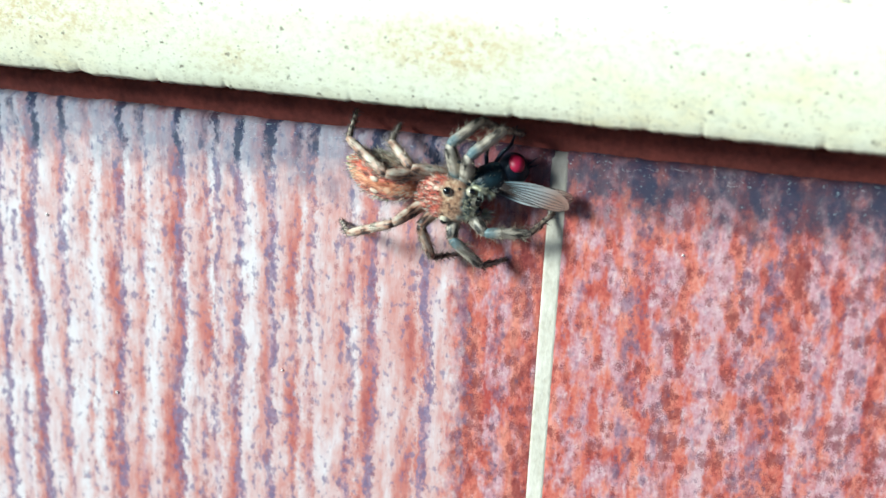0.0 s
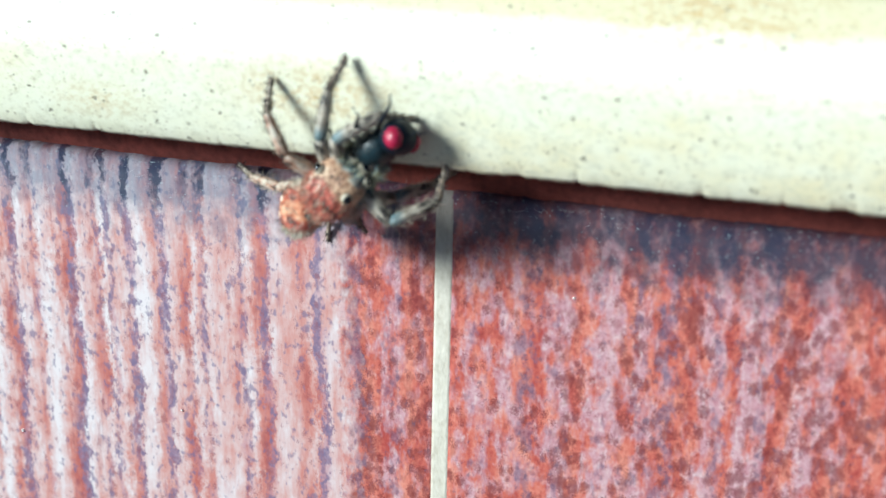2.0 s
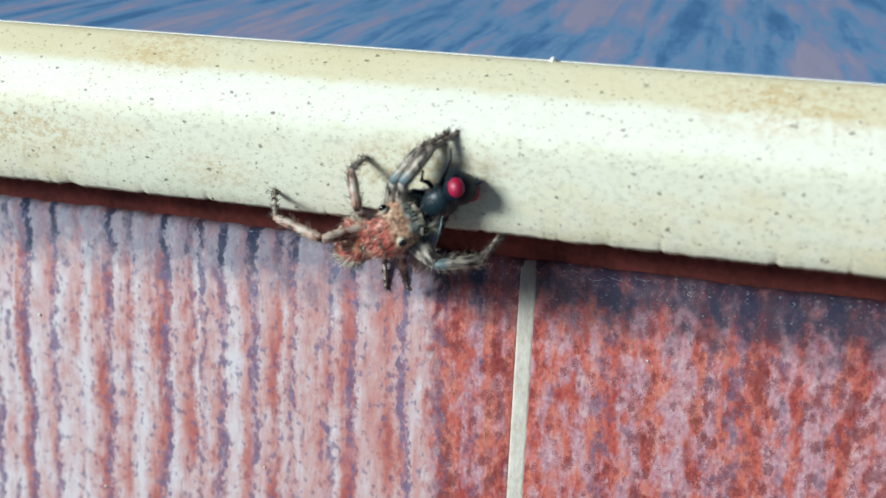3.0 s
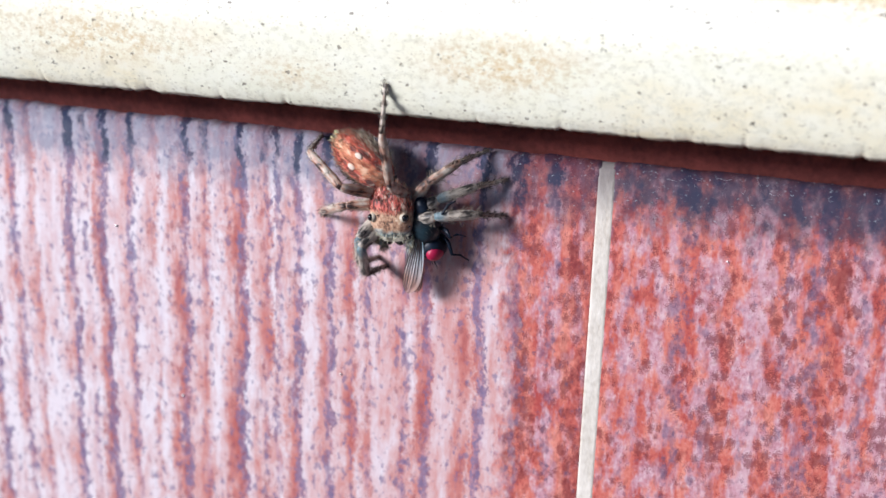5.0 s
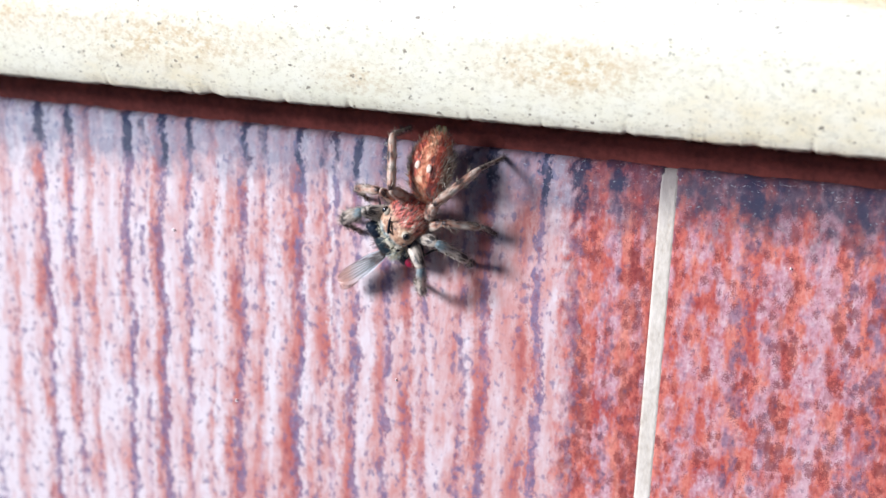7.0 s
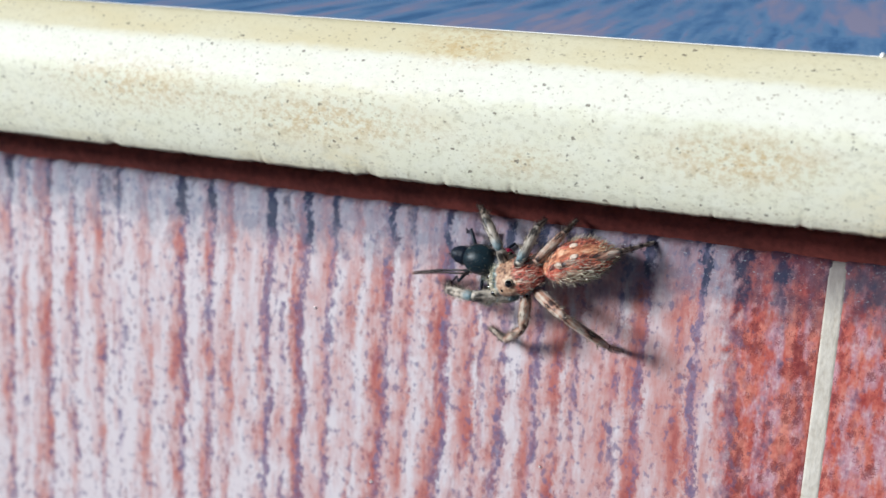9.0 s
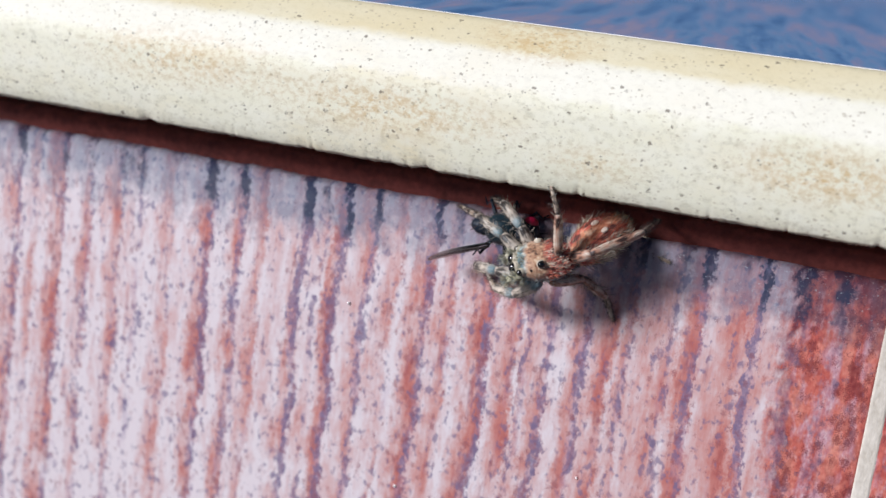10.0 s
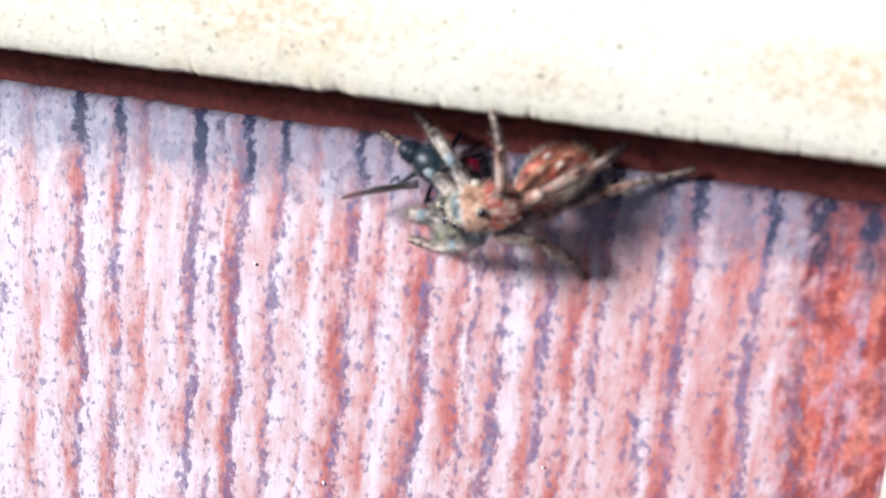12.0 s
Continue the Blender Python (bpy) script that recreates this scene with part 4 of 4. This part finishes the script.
def basis(place, ahead, up):
    """A pose at place, in millimetres, with x ahead and z as near as may be to up."""
    x = Vector(ahead).normalized()
    z = Vector(up) - x * Vector(up).dot(x)
    z = z.normalized() if z.length > 1e-6 else x.orthogonal().normalized()
    y = z.cross(x)
    m = Matrix((x, y, z)).transposed().to_4x4()
    m.translation = Vector(place) * MM
    return m


def bend_leg(root, tip, knee, lengths):
    """Three joints' poses for a leg from root to tip that arches towards the knee."""
    a, b, c = lengths
    line = tip - root
    reach = min(line.length, 0.985 * (a + b + c))
    def spread(th):
        p = Vector((a, 0)) + b * Vector((math.cos(th), -math.sin(th))) + c * Vector((math.cos(1.75 * th), -math.sin(1.75 * th)))
        return p
    lo, hi = 0.0, 1.75
    for _ in range(28):
        mid = (lo + hi) / 2
        if spread(mid).length > reach:
            lo = mid
        else:
            hi = mid
    th = (lo + hi) / 2
    end = spread(th)
    tilt = math.atan2(-end.y, end.x)
    x = line.normalized()
    n = knee - root
    n = n - x * n.dot(x)
    n = n.normalized() if n.length > 1e-6 else x.orthogonal().normalized()
    out, p = [], root
    for ang, ln in ((tilt, a), (tilt - th, b), (tilt - 1.75 * th, c)):
        d = x * math.cos(ang) + n * math.sin(ang)
        out.append((p.copy(), d, n * math.cos(ang) - x * math.sin(ang)))
        p = p + d * ln
    return out


def motions():
    # stances begin
    stance(0.0, (-7.25, -2.6, -6.11), (-11.0, -2.3, -5.4),
           (-5.36, -3, -3.14), (-2.73, -0.05, -1.84),
           (-6.98, -3, -2.7), (-3.94, -0.05, -1.84),
           (-10.7, -3, -3.34), (-11.68, -0.05, -2.12),
           (-12.61, -3, -3.31), (-14.97, -0.05, -1.4),
           (-4.36, -3, -8.48), (-0.13, -0.05, -7.17),
           (-6.34, -3, -9.43), (-3.34, -0.05, -11),
           (-9.14, -3, -8.9), (-6.92, -0.05, -11.07),
           (-10.56, -3, -7.84), (-15.92, -0.05, -9.76),
           fly=((-4.36, -1.9, -4.84), (-2.48, -1, -3.89), (0.65, -1.7, -6.15)), edge=0, lean=-0.45)
    stance(0.5, (-6.83, -2.6, -6.32), (-11.12, -2.3, -5.5),
           (-4.61, -3, -3.64), (-1.9, -0.05, -2.19),
           (-5.56, -3, -2.71), (-3.51, -0.05, -1.77),
           (-8.24, -6.3, -2.51), (-8.52, -4.8, 0.3),
           (-11.95, -3, -3.09), (-14.71, -0.05, -1.19),
           (-3.73, -3, -7.81), (-1.34, -0.05, -7.98),
           (-5.68, -3, -8.57), (-4.89, -0.05, -9.66),
           (-8.63, -3, -8.55), (-6.6, -0.05, -11.21),
           (-10.59, -3, -7.67), (-15.29, -0.05, -6.8),
           fly=((-3.7, -1.9, -4.74), (-1.61, -1, -4.22), (1.62, -1.7, -7.07)), edge=0, lean=-0.45)
    stance(1.0, (-7.31, -2.6, -6.29), (-11.61, -2.3, -5.39),
           (-5.12, -3, -3.74), (-1.72, -0.05, -2.01),
           (-5.57, -3, -2.72), (-3.5, -0.05, -1.81),
           (-8.49, -6.27, -2.6), (-8.82, -4.77, 0.26),
           (-11.74, -3, -2.99), (-14.94, -0.05, -1.37),
           (-4.12, -3, -7.97), (-2.11, -0.05, -8.27),
           (-5.87, -3, -8.59), (-5, -0.05, -9.66),
           (-8.9, -3, -8.66), (-6.75, -0.05, -11.26),
           (-10.78, -3, -7.81), (-15.21, -0.05, -6.86),
           fly=((-4.03, -1.9, -4.5), (-1.69, -1, -4.23), (1.46, -1.7, -7.01)), edge=0, lean=-0.45)
    stance(1.5, (-6.6, -2.8, -6.15), (-10.7, -2.5, -5.1),
           (-5.13, -3, -3.87), (-1.23, -0.05, -1.61),
           (-5.52, -7.14, -1.03), (-4.07, -5.64, 1.75),
           (-8.95, -3, -2.66), (-10.05, -0.05, -0.72),
           (-12.58, -3, -3.51), (-15.06, -0.05, -1.4),
           (-3.55, -3, -7.57), (-1.48, -0.05, -7.47),
           (-5.31, -3, -8.18), (-4.09, -0.05, -9.3),
           (-7.79, -3, -8.41), (-6.34, -0.05, -9.58),
           (-10.6, -3, -7.56), (-15.16, -0.05, -6.92),
           fly=((-4.22, -2.1, -3.79), (-1.77, -1.2, -3.47), (1.44, -1.9, -6.05)), edge=0, lean=-0.35)
    stance(1.7, (-4.14, -7.9, -1.45), (-7.17, -5.29, -3.72),
           (-3.63, -8.34, 2.67), (-0.49, -5.84, 3.01),
           (-5.63, -8.79, 3.24), (-4.1, -6.29, 6.88),
           (-9.1, -8.66, 0.87), (-9.73, -6.16, 5.04),
           (-9.76, -5, -2.4), (-14.49, -0.05, -1.79),
           (-1.71, -7.44, -3.13), (1.92, -4.94, 0.51),
           (-1.52, -5, -3.26), (1.7, -0.05, -1.17),
           (-6.42, -1, -2.97), (-4.44, -0.05, -6.05),
           (-6.42, -1, -2.97), (-7.8, -0.05, -6.95),
           fly=((-2.22, -7, 1.4), (-0.29, -7.3, 2.3), (-3.2, -7, -1.31)), edge=0, lean=0.25)
    stance(2.0, (-4.45, -7.9, -0.96), (-7.64, -5.52, -3.28),
           (-3.2, -8.38, 3.11), (-0.05, -5.88, 3.31),
           (-5.15, -8.84, 3.87), (-4.32, -6.34, 6.75),
           (-8.62, -8.66, 0.91), (-9.35, -6.16, 5.05),
           (-9.72, -5, -2.34), (-15.12, -0.05, -2.47),
           (-1.95, -7.45, -2.58), (1.66, -4.95, 0.53),
           (-1.96, -5, -3.13), (1.05, -0.05, -1.15),
           (-7.44, -1, -3.18), (-5.46, -0.05, -6.41),
           (-7.44, -1, -3.18), (-8.39, -0.05, -7.19),
           fly=((-2.14, -7, 1.62), (-0.13, -7.3, 2.65), (-3.24, -7, -1.14)), edge=0, lean=0.25)
    stance(2.2, (-6.42, -7.9, 0.63), (-8.9, -5.67, -2.54),
           (-6.19, -8.09, 5.09), (-3.2, -5.59, 8.59),
           (-7.18, -8.67, 4.67), (-4.12, -6.17, 7.16),
           (-10.18, -8.72, 3.49), (-9.71, -6.22, 5.47),
           (-12.06, -5, -1.93), (-15.14, -0.05, -2.24),
           (-3.41, -8.18, -1.23), (0.18, -5.68, 1.99),
           (-4.12, -5, -2.73), (-0.17, -0.05, -1.83),
           (-9.11, -1, -1.67), (-6.24, -0.05, -5.24),
           (-9.11, -1, -1.67), (-8.61, -0.05, -5.65),
           fly=((-4.02, -7, 3.06), (-2.6, -7.3, 4.56), (-5.18, -7, 0.12)), edge=0, lean=0.25)
    stance(2.5, (-6.3, -7.9, -0.46), (-8.66, -5.3, -3.43),
           (-6.09, -8.36, 4.48), (-3.19, -5.86, 7.93),
           (-7.36, -8.88, 4.08), (-4.2, -6.38, 6.44),
           (-10.34, -8.6, 2.98), (-9.87, -6.1, 4.69),
           (-11.77, -5, -2.87), (-14.81, -0.05, -2.27),
           (-3.42, -8.05, -2.08), (0.5, -5.55, 1.42),
           (-3.71, -5, -3.29), (0.34, -0.05, -1.89),
           (-8.62, -1, -2.33), (-5.54, -0.05, -5.46),
           (-8.62, -1, -2.33), (-7.91, -0.05, -5.76),
           fly=((-3.93, -7, 2.2), (-2.65, -7.3, 3.81), (-4.98, -7, -0.79)), edge=0, lean=0.25)
    stance(2.7, (-7.23, -7.9, 0.76), (-10.55, -5.5, -1.33),
           (-6.14, -8.35, 5.42), (-3.47, -5.85, 7.94),
           (-7.44, -8.47, 4.94), (-4.31, -5.97, 7.66),
           (-10.49, -8.69, 4.11), (-10.31, -6.19, 5.25),
           (-11.46, -8.04, -0.35), (-17.24, -5.54, 1.4),
           (-4.14, -7.73, -0.91), (0.11, -5.23, 0.95),
           (-3.57, -7.61, -1.26), (0.47, -5.11, 0.77),
           (-9.65, -1, -0.99), (-8.12, -0.05, -6.25),
           (-9.65, -1, -0.99), (-9.66, -0.05, -6.45),
           fly=((-4.17, -7, 3.13), (-2.59, -7.3, 4.4), (-5.21, -7, 0.14)), edge=0, lean=0.25)
    stance(4.5, (-14.86, -2.6, -6.24), (-18.35, -2.3, -2.81),
           (-10.29, -3, -5.47), (-9.15, -0.05, -4.89),
           (-11.2, -3, -4.01), (-8.79, -0.05, -2.7),
           (-12.75, -3, -3.34), (-11.02, -0.05, -2.08),
           (-15.29, -7.6, 0.39), (-18.83, -6.1, 4.68),
           (-15.56, -3, -9.06), (-14.91, -0.05, -10.8),
           (-16.94, -3, -8.8), (-17.03, -0.05, -10.53),
           (-18.33, -3, -6.69), (-17.77, -0.05, -8.57),
           (-20.65, -6.5, -4.51), (-24, -0.05, -2.52),
           fly=((-12.17, -1.9, -6.66), (-11.46, -1.4, -8.45), (-14.23, -1.7, -11.48)), edge=0, lean=0.25, turn=35)
    stance(5.0, (-15.3, -2.6, -7.4), (-18.1, -2.3, -3.7),
           (-10.99, -3, -7.1), (-7.34, -0.05, -7.56),
           (-11.25, -3, -5.52), (-7.34, -0.05, -4.81),
           (-11.95, -3, -4), (-8.86, -0.05, -2.76),
           (-14.58, -7.24, -1.81), (-14.84, -5.74, 2.37),
           (-16.95, -3, -9.64), (-16.72, -0.05, -12.66),
           (-17.19, -3, -9.01), (-17.44, -0.05, -12.07),
           (-18.59, -3, -7.21), (-22.02, -0.05, -9.2),
           (-19.52, -6.5, -5.14), (-22.28, -0.05, -2.93),
           fly=((-12.92, -1.9, -8.55), (-12.61, -1.4, -10.23), (-14.6, -1.7, -15.32)), edge=0, lean=0.25, turn=32)
    stance(5.5, (-16.13, -2.6, -8.24), (-18.09, -2.3, -4.05),
           (-11.6, -3, -9.12), (-9.27, -0.05, -10.89),
           (-10.38, -3, -6.91), (-7.74, -0.05, -7.96),
           (-10.95, -3, -3.73), (-8.76, -0.05, -2.78),
           (-15.26, -3, -3.21), (-15.05, -0.05, -0.82),
           (-18.37, -3, -9.52), (-19.27, -0.05, -13.95),
           (-19.01, -3, -10.04), (-19.78, -0.05, -12.72),
           (-19.33, -3, -7.34), (-21.77, -0.05, -9.64),
           (-20.21, -6.5, -4.91), (-22.22, -0.05, -1.25),
           fly=((-13.49, -1.9, -9.27), (-14.05, -1.4, -11.52), (-16.63, -1.7, -16.36)), edge=0, lean=0.25, turn=25)
    stance(6.0, (-17.5, -2.6, -9.3), (-18.77, -2.3, -4.93),
           (-13.82, -3, -10.26), (-12.61, -0.05, -14.13),
           (-12.29, -3, -9.41), (-10, -0.05, -11.29),
           (-11.17, -3, -4.6), (-8.75, -0.05, -2.67),
           (-14.05, -3, -3.23), (-11.78, -0.05, -1.41),
           (-20.36, -3, -11.12), (-20.28, -0.05, -13.82),
           (-20.23, -3, -10.21), (-21.03, -0.05, -12.67),
           (-20.04, -3, -7.62), (-23.85, -0.05, -9.01),
           (-20.53, -6.5, -4.98), (-22.63, -0.05, -0.92),
           fly=((-16.25, -1.9, -11.54), (-15.59, -0.9, -12.94), (-19.13, -1.7, -16.81)), edge=0, lean=0.25, turn=12)
    stance(6.5, (-18.34, -2.6, -8.56), (-17.12, -2.3, -4.3),
           (-16.2, -3, -11.18), (-17.34, -0.05, -14.78),
           (-13.41, -3, -10.16), (-12.09, -0.05, -12.41),
           (-12.41, -3, -7.46), (-10.47, -0.05, -8.78),
           (-13.42, -3, -3.99), (-11.99, -0.05, -1.64),
           (-21.87, -3, -8.89), (-23.17, -0.05, -11.95),
           (-22.34, -3, -8.86), (-25.14, -0.05, -10.8),
           (-21.89, -3, -6.61), (-24.17, -0.05, -8.76),
           (-20.55, -6.5, -3.88), (-21.4, -0.05, -1.66),
           fly=((-19.59, -1.9, -11.2), (-18.58, -0.9, -12.32), (-23.74, -1.7, -15.3)), edge=0, lean=0.25, turn=20)
    stance(8.5, (-22.74, -2.8, -6.70), (-17.89, -2.5, -4.9),
           (-25.24, -3, -8.94), (-29.44, -0.05, -8.36),
           (-25.24, -3, -9.08), (-28.67, -0.05, -8.83),
           (-21.49, -3, -9.51), (-25.59, -0.05, -11.66),
           (-18.09, -3, -9.17), (-14.94, -0.05, -12.00),
           (-24.63, -3, -3.07), (-27.75, -0.05, -2.17),
           (-20.98, -3, -2.57), (-21.8, -0.05, -2.51),
           (-18.59, -3, -2.68), (-19.45, -0.05, -2.15),
           (-14.20, -0.8, -3.81), (-12.39, -0.05, -2.03),
           fly=((-25.62, -1.8, -5.61), (-23.82, -1.5, -5.83), (-32.27, -1.52, -7.59)), edge=1, lean=1.0)
    stance(9.0, (-22.47, -2.8, -6.48), (-17.83, -2.5, -4.8),
           (-24.99, -3, -8.58), (-29.23, -0.05, -8.47),
           (-24.76, -3, -8.63), (-28.72, -0.05, -8.77),
           (-21.3, -3, -9.35), (-25.5, -0.05, -11.63),
           (-18.66, -3, -8.93), (-14.93, -0.05, -11.73),
           (-25.16, -3, -2.65), (-27, -0.05, -2.01),
           (-21.12, -3, -2.7), (-21.64, -0.05, -2.46),
           (-18.72, -3, -2.69), (-19.2, -0.05, -2.16),
           (-14.74, -0.8, -4.05), (-13.16, -0.05, -3.12),
           fly=((-25.99, -1.8, -5.84), (-24.23, -1.5, -6.1), (-31.68, -1.52, -7.74)), edge=1, lean=1.1)
    stance(9.5, (-24.56, -4.2, -5.14), (-21.22, -1.71, -3.3),
           (-27.35, -4.6, -6.61), (-30.73, -0.05, -7.29),
           (-25.91, -4.6, -7.57), (-30.18, -0.05, -7.2),
           (-21.37, -4, -6.98), (-18.9, -0.05, -10.72),
           (-18.57, -1.2, -5.71), (-15.33, -0.05, -4.51),
           (-28.28, -4.6, -2.26), (-31.58, -0.05, -2.13),
           (-26.29, -4.6, -2.38), (-28.82, -0.05, -1.37),
           (-21.68, -7.12, -0.74), (-22.44, -5.62, 1.6),
           (-17.76, -6.2, -2.07), (-18.02, -0.05, -1.29),
           fly=((-28.03, -2.7, -4.07), (-26.41, -2.4, -4.6), (-33.47, -2.3, -6.25)), edge=1, lean=1.5, turn=21)
    stance(10.0, (-24.58, -4.6, -5.13), (-21.25, -2.12, -3.21),
           (-28, -4.6, -6.86), (-30.86, -0.05, -7.28),
           (-25.28, -4.6, -7.6), (-30.03, -0.05, -7.57),
           (-22.46, -4, -4.6), (-19.72, -0.05, -9.47),
           (-19.11, -1.2, -5.27), (-16.28, -0.05, -4.27),
           (-28.54, -4.6, -3.11), (-32.87, -0.05, -2.9),
           (-26.91, -4.6, -2.39), (-30.39, -0.05, -1.89),
           (-23.42, -6.49, -1.53), (-24.92, -4.99, 0.58),
           (-18.24, -6.2, -2.65), (-17.61, -0.05, -1.3),
           fly=((-28.73, -1.9, -3.76), (-26.26, -1.6, -3.87), (-33.6, -2.3, -6.77)), edge=1, lean=1.5, turn=19)
    stance(10.5, (-25.2, -4.6, -5.17), (-21.87, -2.12, -3.26),
           (-27.28, -4.6, -7.44), (-29.45, -0.05, -7.57),
           (-24.79, -4.6, -7.6), (-28.96, -0.05, -7.91),
           (-22.27, -4, -6.44), (-19.77, -0.05, -9.61),
           (-18.68, -1.2, -4.64), (-14.22, -0.05, -2.5),
           (-28.33, -4.6, -4.19), (-34.72, -0.05, -5.33),
           (-27.33, -4.6, -2.41), (-30.58, -0.05, -1.51),
           (-23.79, -6.52, -1.22), (-25.01, -5.02, 0.63),
           (-19.03, -6.2, -2.77), (-17.7, -0.05, -1.19),
           fly=((-29.13, -1.9, -3.77), (-26.74, -1.6, -4.54), (-33.48, -2.3, -6.43)), edge=1, lean=1.5, turn=19)
    stance(11.0, (-25.14, -4.6, -5.34), (-21.81, -2.12, -3.39),
           (-27.85, -4.6, -7.02), (-30.36, -0.05, -7.45),
           (-25.03, -4.6, -7.7), (-30.29, -0.05, -8.75),
           (-23.84, -4, -6.06), (-19.72, -0.05, -9.63),
           (-19.2, -1.2, -4.98), (-15.01, -0.05, -2.55),
           (-28.7, -4.6, -3.13), (-32.79, -0.05, -2.86),
           (-27.24, -4.6, -2.34), (-30.55, -0.05, -1.6),
           (-23.89, -6.49, -1.23), (-24.93, -4.99, 0.58),
           (-18.99, -6.2, -3.03), (-17.85, -0.05, -1.07),
           fly=((-29.1, -1.9, -4.38), (-26.88, -1.6, -4.85), (-34.16, -2.3, -6.29)), edge=1, lean=1.5, turn=19)
    stance(11.5, (-24.93, -4.6, -5.51), (-21.61, -2.12, -3.54),
           (-27.63, -4.6, -7.31), (-30.14, -0.05, -7.86),
           (-25.23, -4.6, -7.7), (-30.84, -0.05, -8.75),
           (-22.21, -4, -6.61), (-19.78, -0.05, -9.6),
           (-18.29, -1.2, -4.81), (-14.24, -0.05, -2.23),
           (-28.43, -4.6, -3.15), (-33.22, -0.05, -2.63),
           (-27.22, -4.6, -2.62), (-30.89, -0.05, -1.25),
           (-23.82, -6.47, -1.19), (-25.06, -4.97, 0.55),
           (-18.68, -6.2, -2.98), (-18.08, -0.05, -1.02),
           fly=((-28.92, -1.9, -4.38), (-26.72, -1.6, -4.95), (-34.2, -2.3, -6.58)), edge=1, lean=1.5, turn=18)
    stance(12.0, (-24.88, -4.6, -5.43), (-21.56, -2.12, -3.46),
           (-27.53, -4.6, -6.95), (-30.14, -0.05, -7.74),
           (-25.07, -4.6, -7.58), (-30.69, -0.05, -9),
           (-20.46, -4.6, -6.52), (-19.6, -0.05, -9.63),
           (-18.57, -1.2, -4.52), (-13.77, -0.05, -2.09),
           (-28.42, -4.6, -3.06), (-33.21, -0.05, -2.51),
           (-27.12, -4.6, -2.37), (-31.11, -0.05, -1.11),
           (-23.78, -6.44, -1.19), (-25.22, -4.94, 0.5),
           (-18.9, -6.2, -2.73), (-18.16, -0.05, -1.27),
           fly=((-28.98, -1.9, -3.74), (-26.93, -1.6, -4.53), (-34.03, -2.3, -6.37)), edge=1, lean=1.5, turn=18)
    # stances end
    rows = {"spider": [], "hind": [], "fly": [], "near": [], "far": []}
    leg_rows = {(name, k): [] for name in LEGS for k in range(3)}
    for step in range(121):
        t = step / 10
        pts, (edge, lean, turn) = stance_at(t)
        v = [Vector(p) for p in pts]
        chest, rear = v[0], v[1]
        away = Vector((0.05, -1, 0.25))
        # out on the nosing the front body turns to its prey and the hind body bends at the waist
        bend = min(1.0, max(0.0, (-chest.y - 5.0) / 2.5))
        axis = chest - rear
        axis.y *= 0.5
        axis = Matrix.Rotation(radians(turn), 3, "Y") @ axis
        ahead = axis.normalized() * (1 - bend) + (v[-3] - chest).normalized() * bend
        body = basis(chest, ahead, (0.0, -1, lean))
        rows["spider"].append((t, body))
        inv = body.inverted()
        waist = Vector((-2.05, 0, 0.05))
        back = waist - (inv @ (rear * MM)) / MM
        rows["hind"].append((t, basis(waist, back, (0, 0, 1))))
        for k, name in enumerate(LEGS):
            side = 1 if name[0] == "L" else -1
            r = LEG_ROOT[name[1]]
            root = Vector((r[0], r[1] * side, r[2]))
            knee = (inv @ (v[2 + 2 * k] * MM)) / MM + Vector((0, 0, 0.6))
            tip = (inv @ (v[3 + 2 * k] * MM)) / MM
            for j, (p, d, u) in enumerate(bend_leg(root, tip, knee, [LEG_LENGTH[name[1]] * s for s in SHARE])):
                leg_rows[name, j].append((t, basis(p, d, u)))
        heading = (v[-2] - v[-3]).normalized()
        lift = v[-1] - v[-3]
        lift = (lift - heading * lift.dot(heading)).normalized()
        fb = basis(v[-3], heading, lift * (1 - edge) + away * (0.3 + 0.7 * edge))
        rows["fly"].append((t, fb))
        finv = fb.inverted()
        for key, side in (("near", 0.0), ("far", 1.0)):
            base = Vector((0.1, (0.4 - 0.8 * side) * (1 - 0.8 * edge), 0.75))
            base = base + finv.to_3x3() @ Vector((0, 0, -0.9)) * edge
            aim = (finv @ (v[-1] * MM)) / MM - base
            base = base + aim.normalized() * 1.0 * edge
            flat = finv.to_3x3() @ (away * (1 - edge) + Vector((0, 0.25, 1)) * edge)
            m = basis(base, aim, flat)
            rows[key].append((t, m @ pose(0, 0, -0.12 * side * MM, 0, (4 - 4 * edge) * side, (7 - 6 * edge) * side)))
    walk(spider, rows["spider"])
    walk(hind_body, rows["hind"])
    walk(fly, rows["fly"])
    walk(wing_near, rows["near"])
    walk(wing_far, rows["far"])
    for (name, j), r in leg_rows.items():
        walk(spider_legs[name][j], r)


motions()
